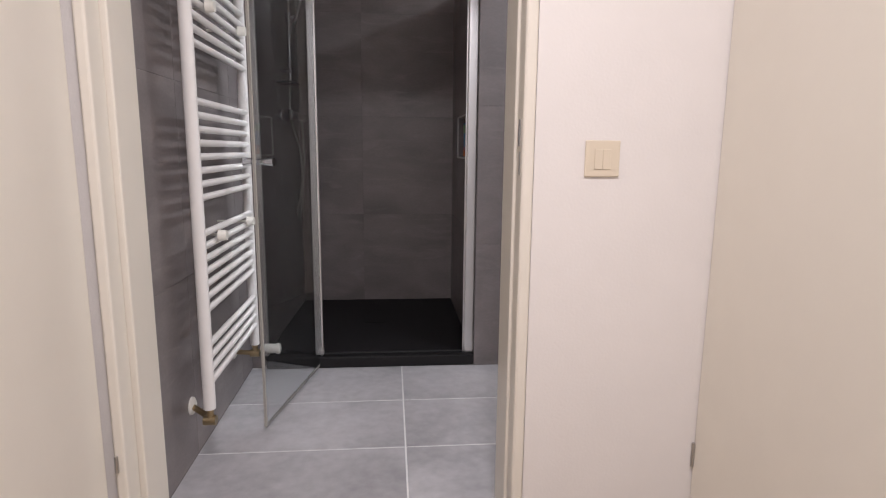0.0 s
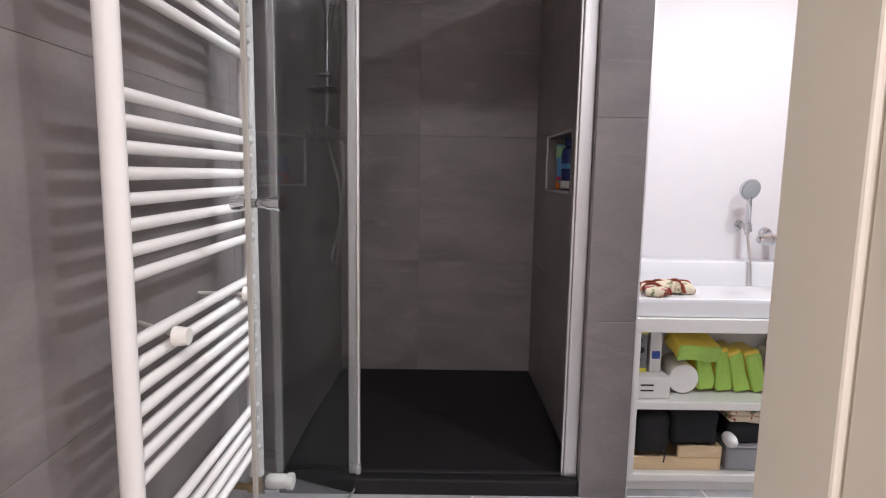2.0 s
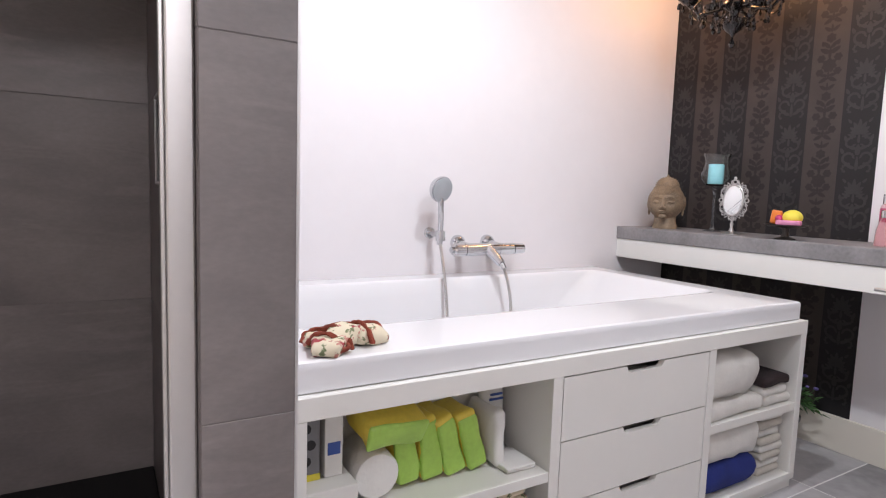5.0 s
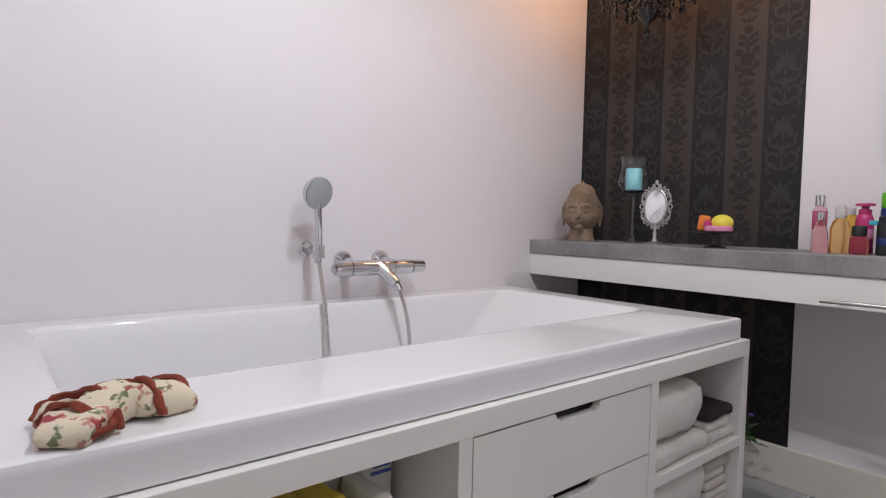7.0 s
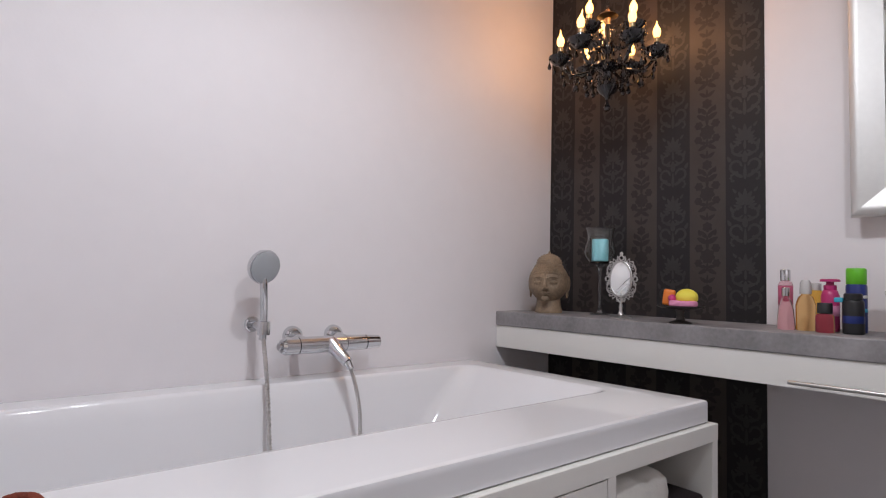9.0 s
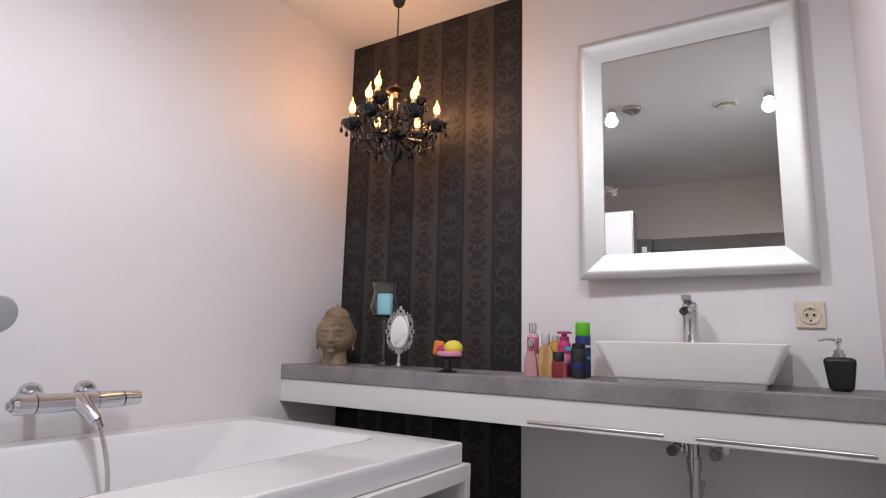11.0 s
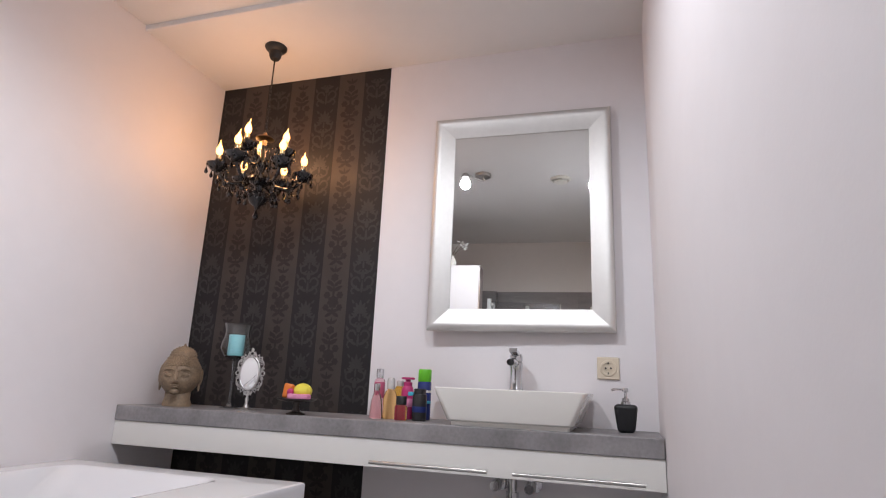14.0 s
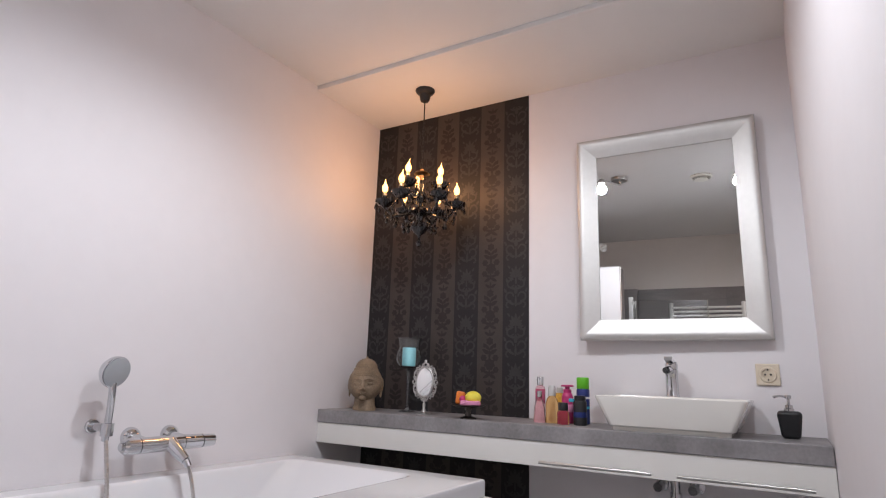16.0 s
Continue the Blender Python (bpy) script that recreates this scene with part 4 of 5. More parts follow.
single("bath_towel", soft_stack(bmesh.new(), 1.870, 2.180, 2.778, 2.985, S0, S0 + 0.100, 1, 0.036, 0.012, 6), TOWELB, (2.02, 2.9, S0), "navy blue folded bath towel on the bottom shelf", "towel", "folded towels", smooth=True)
single("bath_towel", soft_stack(bmesh.new(), 1.872, 2.182, 2.782, 2.985, S0 + 0.098, S0 + 0.222, 1, 0.040, 0.014, 7), TOWELW, (2.02, 2.9, S0 + 0.099), "white folded bath towel on a blue one", "towel", "folded towels", smooth=True)
for k in range(8):
    z = S0 + 0.0275 * k
    m = TOWELW if k % 2 else mat("beige_terry", (0.62, 0.58, 0.52), 0.95, vary=0.1, scale=50, bump=0.6, bscale=400)
    single("guest_towel", soft_stack(bmesh.new(), 2.200, 2.336 - 0.006 * (k % 3), 2.795 + 0.004 * (k % 2), 2.98, z, z + 0.027, 1, 0.011, 0.003, k), m, (2.26, 2.9, z), ("white" if k % 2 else "beige") + " folded guest towel in a stack", "towel", "stack of guest towels", smooth=True)

# ---- vanity counter ----
KX, KZ, KY0, KY1 = 2.50, 0.867, 1.676, YT - 0.001
counter = thing("vanity_counter", (2.68, 2.72, 0.71), "long wall-hung vanity counter with grey top and white front", "counter")
part("worktop", B(KX, XE - 0.0005, KY0, KY1, 0.806, KZ, 0.004), STONE, counter, "grey concrete-look worktop")
part("drawer_front", B(KX + 0.006, KX + 0.026, KY0, KY1, 0.714, 0.8055, 0.0012), MELAM, counter)
part("carcass", B(KX + 0.0265, XE - 0.0005, KY0 + 0.002, KY1 - 0.002, 0.722, 0.8055), MELAM, counter)
for y0, y1 in ((1.735, 2.130), (2.212, 2.622)):
    bm = R((KX - 0.026, y0, 0.733), (KX - 0.026, y1, 0.733), 0.006, seg=14)
    for y in (y0 + 0.05, y1 - 0.05):
        rod(bm, (KX - 0.026, y, 0.733), (KX + 0.006, y, 0.733), 0.0045, seg=10)
    part("handle", bm, STEEL, counter, "long brushed steel bar handle", smooth=True)

basin = thing("wash_basin", (2.66, 2.155, KZ), "white rectangular ceramic vessel basin on the worktop", "wash basin")
bm = bmesh.new()
bl = [
    (rounded(2.516, 2.825, 1.958, 2.352, 0.012), KZ + 0.0005),
    (rounded(2.515, 2.826, 1.957, 2.353, 0.012), KZ + 0.0140),
    (rounded(2.508, 2.832, 1.952, 2.358, 0.016), KZ + 0.0150),
    (rounded(2.500, 2.834, 1.942, 2.366, 0.022), KZ + 0.0200),
    (rounded(2.472, 2.842, 1.899, 2.405, 0.022), KZ + 0.116),
    (rounded(2.472, 2.842, 1.899, 2.405, 0.022), KZ + 0.121),
    (rounded(2.474, 2.840, 1.901, 2.403, 0.021), KZ + 0.123),
    (rounded(2.482, 2.742, 1.909, 2.395, 0.02), KZ + 0.123),
    (rounded(2.484, 2.740, 1.911, 2.393, 0.02), KZ + 0.119),
    (rounded(2.515, 2.725, 1.955, 2.350, 0.03), KZ + 0.03),
    (rounded(2.540, 2.700, 1.985, 2.320, 0.04), KZ + 0.022),
]
rings = [[bm.verts.new((x, y, z)) for x, y in pts] for pts, z in bl]
for a, b in zip(rings, rings[1:]):
    for k in range(len(a)):
        bm.faces.new((a[k], a[(k + 1) % len(a)], b[(k + 1) % len(b)], b[k]))
bm.faces.new(rings[-1])
bm.faces.new(rings[0][::-1])
part("bowl", bm, CERAM, basin, smooth=True)
part("waste", LT([(0.03, 0), (0.03, 0.003), (0.022, 0.005)], (2.62, 2.15, KZ + 0.0222)), CHROME, basin, "chrome waste", smooth=True)
TX, TYY, TZZ = 2.785, 2.180, KZ + 0.1235
tap = thing("basin_tap", (TX, TYY, TZZ), "chrome single-lever basin tap", "tap")
tap_body = part("body", LT([(0.027, 0), (0.027, 0.004), (0.0245, 0.008), (0.0235, 0.092), (0.0255, 0.098), (0.0255, 0.116), (0.022, 0.120)], (TX, TYY, TZZ), 28), CHROME, tap, smooth=True)
part("spout", TB([(TX - 0.01, TYY, TZZ + 0.108), (TX - 0.06, TYY, TZZ + 0.118), (TX - 0.112, TYY, TZZ + 0.112)], 0.0145, seg=16), CHROME, tap_body, smooth=True)
part("lever", box(LT([(0.022, 0.1205), (0.0245, 0.124), (0.0245, 0.144), (0.020, 0.150)], (TX, TYY, TZZ), 28), -0.02, 0.065, -0.013, 0.013, -0.005, 0.005, 0.004, m=Matrix.Translation((TX + 0.005, TYY, TZZ + 0.150)) @ pose(0, 0, 0, 0, -14, 180)), CHROME, tap_body, smooth=True)
tap.scale = (1.0, 1.0, 0.88)

trap = thing("basin_trap", (2.74, 2.18, 0.55), "chrome bottle trap and shut-off valves under the counter", "plumbing")
part("trap_pipe", rod(rod(rod(bmesh.new(), (2.74, 2.18, 0.50), (2.74, 2.18, 0.7215), 0.017), (2.74, 2.18, 0.60), (2.74, 2.18, 0.64), 0.023), (2.74, 2.18, 0.50), (XE, 2.18, 0.54), 0.014), CHROME, trap, smooth=True)
part("trap_cup", LT([(0.02, -0.07), (0.032, -0.062), (0.034, 0.0), (0.034, 0.045), (0.02, 0.055)], (2.74, 2.18, 0.45), 24), CHROME, trap, smooth=True)
for y in (2.118, 2.242):
    part("shut_off_valve", rod(rod(rod(bmesh.new(), (XE, y, 0.655), (XE - 0.10, y, 0.655), 0.011), (XE - 0.10, y, 0.655), (XE - 0.135, y, 0.655), 0.021, 0.017), (XE - 0.07, y, 0.655), (XE - 0.07, y, 0.7215), 0.006), CHROME, trap, smooth=True)
    part("valve_rosette", LT([(0.029, 0), (0.028, 0.006), (0.018, 0.012)], m=Matrix.Translation((XE, y, 0.655)) @ pose(0, 0, 0, 0, -90, 0)), CHROME, trap, smooth=True)

sock = thing("wall_socket", (XE, 1.845, 1.085), "ivory earthed wall socket above the counter", "socket")
sk_plate = part("plate", B(XE - 0.010, XE - 0.0005, 1.805, 1.886, 1.044, 1.126, 0.005, seg=3), SOCKETI, sock)
part("insert", LT([(0.030, 0.0102), (0.028, 0.0145), (0.021, 0.0145), (0.020, 0.004), (0.001, 0.004)], m=Matrix.Translation((XE, 1.845, 1.085)) @ pose(0, 0, 0, 0, -90, 0), seg=28), SOCKETI, sk_plate, smooth=True)
pins = bmesh.new()
for d in (-0.0095, 0.0095):
    rod(pins, (XE - 0.0105, 1.845 + d, 1.085), (XE - 0.0162, 1.845 + d, 1.085), 0.0036, seg=10)
for d in (-0.0185, 0.0185):
    box(pins, XE - 0.0165, XE - 0.0120, 1.843, 1.847, 1.085 + d - 0.0035, 1.085 + d + 0.0035)
part("contacts", pins, BLACKP, sk_plate, "dark contact holes")

soap = thing("soap_dispenser", (2.70, 1.786, KZ), "matt black ceramic soap dispenser with a chrome pump", "soap dispenser")
part("bottle_body", B(-0.036, 0.036, -0.036, 0.036, 0.0, 0.092, 0.014, m=Matrix.Translation((2.70, 1.786, KZ + 0.0005)), seg=4), BLACKP, soap, smooth=True)
sb = soap.children[0].data
for v in sb.vertices:
    k = 0.78 + 0.30 * min(1, max(0, v.co.z) / 0.085)
    v.co.x, v.co.y = v.co.x * k, v.co.y * k
part("pump", tube(LT([(0.016, 0.092), (0.016, 0.100), (0.012, 0.103), (0.012, 0.112), (0.005, 0.114), (0.005, 0.132), (0.010, 0.134), (0.010, 0.143), (0.008, 0.146)], (2.70, 1.786, KZ), 18), [(2.70, 1.786, KZ + 0.140), (2.69, 1.812, KZ + 0.142), (2.685, 1.832, KZ + 0.138)], 0.004), CHROME, soap, smooth=True)

# mirror
MM = Matrix.Translation((2.822, 2.180, 1.675)) @ pose(0, 0, 0, 0, 0, 2.3) @ pose(0, 0, 0, 0, 0.15, 0)
mir = thing("wall_mirror", (2.822, 2.180, 1.667), "rectangular wall mirror in a wide silver frame", "mirror")
HW, HH, FW = 0.370, 0.462, 0.088


def frame_side(a, b, inner_a, inner_b):
    """One mitred side of the frame with a hollowed profile from outer edge to inner edge."""
    steps = [(0.0, 0.0), (0.0, 0.020), (0.05, 0.030), (0.12, 0.033), (0.35, 0.029), (0.65, 0.021), (0.92, 0.013), (1.0, 0.011), (1.0, 0.0)]
    bm = bmesh.new()
    ra = [bm.verts.new(MM @ Vector((-d, a[0] + (inner_a[0] - a[0]) * s, a[1] + (inner_a[1] - a[1]) * s))) for s, d in steps]
    rb = [bm.verts.new(MM @ Vector((-d, b[0] + (inner_b[0] - b[0]) * s, b[1] + (inner_b[1] - b[1]) * s))) for s, d in steps]
    for k in range(len(steps) - 1):
        bm.faces.new((ra[k], ra[k + 1], rb[k + 1], rb[k]))
    bm.faces.new(ra)
    bm.faces.new(rb[::-1])
    return bm


oc = [(-HW, -HH), (HW, -HH), (HW, HH), (-HW, HH)]
ic = [(-HW + FW, -HH + FW), (HW - FW, -HH + FW), (HW - FW, HH - FW), (-HW + FW, HH - FW)]
for k in range(4):
    part("frame_side", frame_side(oc[k], oc[(k + 1) % 4], ic[k], ic[(k + 1) % 4]), SILVER, mir, smooth=True)
part("mirror_pane", B(-0.006, -0.001, -HW + FW + 0.0005, HW - FW - 0.0005, -HH + FW + 0.0005, HH - FW - 0.0005, m=MM), MIRROR, mir, "clear mirror glass")
part("backing", B(0.001, 0.012, -HW + 0.02, HW - 0.02, -HH + 0.02, HH - 0.02, m=MM), BLACKP, mir)

# head sculpture
at = Vector((2.64, 3.600, KZ))
bm = bmesh.new()
ball(bm, (0, 0, 0.128), 0.088, (0.98, 0.96, 1.04), 5)
for v in bm.verts:
    if v.co.z < 0.125:                           # the cheeks narrow to the chin
        k = min(1.0, (0.125 - v.co.z) / 0.085)
        v.co.y *= 1 - 0.20 * k * k
        v.co.x = v.co.x * (1 - 0.10 * k * k) - 0.008 * k
    for s in (-1, 1):                            # eye hollows
        d = (v.co - Vector((-0.080, 0.030 * s, 0.130))).length
        if d < 0.026:
            v.co.x += 0.011 * (1 - d / 0.026)
lathe(bm, [(0.056, 0.0), (0.057, 0.012), (0.051, 0.030), (0.050, 0.070)], seg=28)
ball(bm, (0.008, 0, 0.206), 0.053, (1.0, 1.0, 0.80), 4)
lathe(bm, [(0.009, 0.244), (0.006, 0.252), (0.003, 0.262)], (0.008, 0, 0), 10)
tube(bm, [(-0.083, 0, 0.152), (-0.088, 0, 0.136), (-0.096, 0, 0.118), (-0.101, 0, 0.106)], 0.0062, seg=10)
ball(bm, (-0.094, 0, 0.104), 0.0085, (0.9, 1.55, 0.7), 3)
ball(bm, (-0.088, 0, 0.086), 0.0110, (0.6, 1.65, 0.34), 3)
ball(bm, (-0.087, 0, 0.078), 0.0100, (0.65, 1.35, 0.42), 3)
ball(bm, (-0.080, 0, 0.060), 0.017, (0.75, 1.1, 0.75), 3)
ball(bm, (-0.087, 0, 0.162), 0.0042, sub=2)
for s in (-1, 1):
    ball(bm, (-0.072, 0.031 * s, 0.128), 0.0145, (0.62, 1.25, 0.52), 3)
    tube(bm, [(-0.085, 0.007 * s, 0.144), (-0.082, 0.022 * s, 0.151), (-0.073, 0.042 * s, 0.149), (-0.062, 0.056 * s, 0.139)], 0.0024, seg=6)
    tube(bm, [(-0.081, 0.017 * s, 0.125), (-0.079, 0.031 * s, 0.121), (-0.069, 0.046 * s, 0.125)], 0.0018, seg=6)
    ball(bm, (0.012, 0.081 * s, 0.124), 0.019, (0.85, 0.42, 1.75), 3)
    ball(bm, (0.006, 0.077 * s, 0.084), 0.011, (0.8, 0.50, 2.0), 3)
# tight curls: two bold rows along the arched hairline, finer ones above
for row in range(12):
    el = radians(25 + 5.4 * row)
    n = max(8, int((50 if row < 2 else 54) * math.cos(el)))
    for k in range(n):
        a = 2 * math.pi * (k + 0.5 * (row % 2)) / n
        dip = (0.030 - 0.006 * row) * max(0.0, abs(math.sin(a)) - 0.40) if row < 4 else 0.0
        p = Vector((0.086 * math.cos(el) * math.cos(a), 0.085 * math.cos(el) * math.sin(a), 0.130 + 0.091 * math.sin(el) - dip))
        ball(bm, p, 0.0062 if row < 2 else 0.0042, sub=1)
for row in range(6):
    el = radians(8 + 14 * row)
    n = max(5, int(34 * math.cos(el)))
    for k in range(n):
        a = 2 * math.pi * (k + 0.5 * (row % 2)) / n
        ball(bm, (0.008 + 0.053 * math.cos(el) * math.cos(a), 0.053 * math.cos(el) * math.sin(a), 0.206 + 0.0425 * math.sin(el)), 0.0038, sub=1)
rough_up(bm, 0.0008, 60)
bm.transform(Matrix.Translation(at) @ pose(0, 0, 0, 0, 0, 30))
single("head_statue", bm, BUDDHA, at, "weathered gold-brown stone head sculpture on the counter", "statue", smooth=True)

# candle glass on a stem
CLEARG = mat("pale_stem_glass", (0.80, 0.81, 0.82), 0.04, vary=0.0, trans=0.95, ior=1.15)
at = Vector((2.738, 3.412, KZ))
cg = thing("candle_holder", at, "tall clear glass candle holder with a turquoise candle", "candle holder")
part("glass_stem", LT([(0.0005, 0), (0.040, 0), (0.040, 0.003), (0.012, 0.008), (0.006, 0.03), (0.0055, 0.16), (0.009, 0.185), (0.006, 0.195), (0.02, 0.2035), (0.0005, 0.2040)], at, 24), CLEARG, cg, smooth=True, shadow=False)
part("glass_bowl", LT([(0.012, 0.205), (0.045, 0.215), (0.064, 0.245), (0.065, 0.265), (0.053, 0.305), (0.050, 0.325), (0.060, 0.358), (0.0575, 0.358), (0.0475, 0.325), (0.0505, 0.305), (0.0625, 0.265), (0.0615, 0.246), (0.043, 0.218), (0.010, 0.209)], at, 32), GLASS, cg, smooth=True, shadow=False)
wax = part("candle", LT([(0.031, 0.2195), (0.034, 0.222), (0.034, 0.306), (0.031, 0.310), (0.012, 0.307)], at, 28), CANDLE, cg, "turquoise pillar candle", smooth=True)
part("wick", R(at + Vector((0, 0, 0.307)), at + Vector((0.002, 0, 0.320)), 0.0012, seg=6), BLACKP, wax)

# small table mirror
at = Vector((2.598, 3.224, KZ))
tm = thing("table_mirror", at, "small oval table mirror in an ornate pewter frame", "table mirror")
PEWTER = mat("pewter", (0.52, 0.51, 0.50), 0.42, 1.0, vary=0.2, scale=60)
part("foot", LT([(0.038, 0), (0.038, 0.004), (0.030, 0.008), (0.012, 0.014), (0.006, 0.03), (0.008, 0.045), (0.004, 0.055), (0.004, 0.066)], at, 24), PEWTER, tm, smooth=True)
FM = Matrix.Translation(at + Vector((0, 0, 0.146))) @ pose(0, 0, 0, 0, 1, 4)
part("mirror_glass", LT([(0.0405, 0), (0.0405, 0.003), (0.039, 0.0045)], m=FM @ pose(0, 0, 0, 0, -90, 0), seg=40, sx=1.55), MIRROR, tm, "oval mirror glass", smooth=True)
orn = bmesh.new()
oval = [FM @ Vector((-0.002, 0.0435 * math.sin(2 * math.pi * k / 28), 0.066 * math.cos(2 * math.pi * k / 28))) for k in range(29)]
tube(orn, oval, 0.0035, steps=2)
rim = []
for k in range(49):
    a = 2 * math.pi * k / 48
    o = 0.0120 + 0.0085 * math.cos(6 * a)
    rim.append(FM @ Vector((0, (0.0445 + o) * math.sin(a), (0.066 + o) * math.cos(a))))
tube(orn, rim, 0.0022, seg=6, steps=2)
for k in range(8):
    a = 2 * math.pi * k / 8
    c = Vector((0, 0.0565 * math.sin(a), 0.079 * math.cos(a)))
    tube(orn, [FM @ (c + 0.0085 * Vector((0, math.cos(t), math.sin(t)))) for t in np.linspace(0.4, 6.2, 9)], 0.0021, seg=6, steps=2)
    ball(orn, FM @ (c * 1.13), 0.0042, sub=1)
    for s in (-1, 1):
        c2 = Vector((0, 0.0555 * math.sin(a + 0.24 * s), 0.0775 * math.cos(a + 0.24 * s)))
        tube(orn, [FM @ (c2 + 0.0052 * Vector((0, math.cos(t), math.sin(t)))) for t in np.linspace(0.4, 6.2, 8)], 0.0017, seg=6, steps=2)
        ball(orn, FM @ (c2 * 1.12), 0.0026, sub=1)
tube(orn, [FM @ Vector((0, 0, -0.066)), at + Vector((0, 0, 0.066))], 0.0045)
ball(orn, FM @ Vector((0, 0, 0.093)), 0.007, (0.6, 1, 1.2), 2)
part("ornate_frame", orn, PEWTER, tm, "openwork scrolled pewter frame", smooth=True)

# dish on a foot with bath bombs
at = Vector((2.555, 2.972, KZ))
dish = thing("footed_dish", at, "dark metal footed dish on the counter", "dish")
DKM = mat("dark_bronze", (0.07, 0.06, 0.055), 0.4, 0.7, vary=0.15)
part("dish_plate", LT([(0.012, 0.046), (0.060, 0.050), (0.074, 0.056), (0.075, 0.059), (0.060, 0.054), (0.01, 0.052)], at, 32), DKM, dish, smooth=True)
part("dish_foot", LT([(0.036, 0), (0.036, 0.004), (0.015, 0.012), (0.010, 0.03), (0.016, 0.0455)], at, 24), DKM, dish, smooth=True)
PINKF = mat("pink_foam", (0.72, 0.28, 0.45), 0.6, vary=0.1, scale=40)
single("bath_sponge", rough_up(B(-0.012, 0.012, -0.019, 0.019, 0, 0.055, 0.008, m=Matrix.Translation(at + Vector((0, 0.045, 0.058))) @ pose(0, 0, 0, 8, 4, 20), seg=3), 0.001, 60), ORANGE, at + Vector((0, 0.045, 0.057)), "orange bath sponge standing on the dish", "sponge", smooth=True)
single("bath_bomb", BL(at + Vector((0.0, -0.022, 0.087)), 0.034, (1, 1.05, 0.85), 3), YELLP, at + Vector((0, -0.022, 0.058)), "yellow bath ball on the dish", "bath ball", smooth=True)
single("soap_cake", rough_up(LT([(0.044, 0), (0.047, 0.004), (0.046, 0.014), (0.040, 0.018)], at + Vector((-0.020, -0.020, 0.0585)), 28, sx=0.8), 0.002, 50), PINKF, at + Vector((-0.02, -0.02, 0.058)), "pink and white soap cake on the dish", "soap", smooth=True)
single("bath_bomb", BL(at + Vector((-0.02, 0.018, 0.082)), 0.014, sub=3), PINK, at + Vector((-0.02, 0.018, 0.07)), "small pink bath pearl on the dish", "bath ball", smooth=True)

# toiletry bottles
G = "toiletries by the basin"
CAPC = mat("clear_cap", (0.75, 0.74, 0.73), 0.15, vary=0.02, trans=0.4)
bottle("perfume_bottle", (2.735, 2.715, KZ + 0.0005), [(0.019, 0), (0.021, 0.003), (0.021, 0.135), (0.017, 0.145), (0.010, 0.148)], PINKL, "slim rose body spray with a silver cap", ([(0.013, 0.148), (0.0145, 0.149), (0.0145, 0.182), (0.013, 0.184)], CHROME, "silver cap"), G, bands=[([(0.0208, 0.072), (0.0214, 0.073), (0.0214, 0.132), (0.0208, 0.133)], mat("raspberry_print", (0.50, 0.10, 0.19), 0.35, vary=0.1, scale=80), "raspberry printed label")])
bottle("perfume_bottle", (2.640, 2.682, KZ + 0.0005), [(0.024, 0), (0.0255, 0.004), (0.021, 0.06), (0.013, 0.090), (0.008, 0.096), (0.008, 0.102)], mat("pale_rose_glass", (0.95, 0.78, 0.76), 0.02, vary=0.0, trans=0.97, ior=1.15), "clear rose glass perfume bottle with a silver cap", ([(0.010, 0.100), (0.011, 0.101), (0.011, 0.125), (0.009, 0.127)], CHROME, "silver cap"), G)
bottle("oil_bottle", (2.655, 2.633, KZ + 0.0005), [(0.024, 0), (0.0265, 0.004), (0.0265, 0.075), (0.020, 0.098), (0.012, 0.105), (0.012, 0.112)], AMBERC, "amber oil bottle with a clear pump cap", ([(0.015, 0.108), (0.016, 0.110), (0.015, 0.142), (0.010, 0.150)], CAPC, "clear cap"), G)
bottle("oil_bottle", (2.735, 2.628, KZ + 0.0005), [(0.022, 0), (0.024, 0.004), (0.024, 0.10), (0.016, 0.118), (0.010, 0.122)], mat("orange_oil", (0.96, 0.58, 0.12), 0.04, vary=0.0, trans=0.92, ior=1.15), "orange oil bottle standing behind the others", ([(0.012, 0.120), (0.013, 0.121), (0.013, 0.14), (0.011, 0.142)], CAPC, "clear cap"), G)
pb = bottle("lotion_bottle", (2.70, 2.582, KZ + 0.0005), [(0.022, 0), (0.024, 0.004), (0.024, 0.105), (0.019, 0.12), (0.015, 0.124)], PINK, "magenta pump lotion bottle", ([(0.016, 0.122), (0.017, 0.124), (0.017, 0.136), (0.010, 0.138), (0.010, 0.146), (0.026, 0.147), (0.026, 0.153), (0.022, 0.155)], PINK, "magenta pump top"), G, bands=[([(0.0238, 0.045), (0.0243, 0.046), (0.0243, 0.075), (0.0238, 0.076)], PINKF, "pale pink printed label")])
bottle("perfume_bottle", (2.615, 2.572, KZ + 0.0005), [(0.022, 0), (0.024, 0.003), (0.024, 0.045), (0.020, 0.052), (0.010, 0.054)], mat("pale_amber_glass", (0.95, 0.80, 0.62), 0.02, vary=0.0, trans=0.97, ior=1.15), "low amber perfume bottle with a black cap", ([(0.018, 0.054), (0.0195, 0.055), (0.0195, 0.083), (0.018, 0.085)], BLACKP, "black cap"), G)
bottle("spray_can", (2.715, 2.52, KZ + 0.0005), [(0.024, 0), (0.0265, 0.003), (0.0265, 0.135), (0.022, 0.145), (0.018, 0.147)], DBLUE, "dark blue spray can with a lime green cap", ([(0.024, 0.140), (0.0255, 0.142), (0.0255, 0.183), (0.023, 0.187)], LIME, "lime green cap"), G, bands=[([(0.0263, 0.060), (0.0268, 0.061), (0.0268, 0.070), (0.0263, 0.071)], CYAN, "cyan printed band"), ([(0.0263, 0.100), (0.0268, 0.101), (0.0268, 0.108), (0.0263, 0.109)], CARD, "white printed band")])
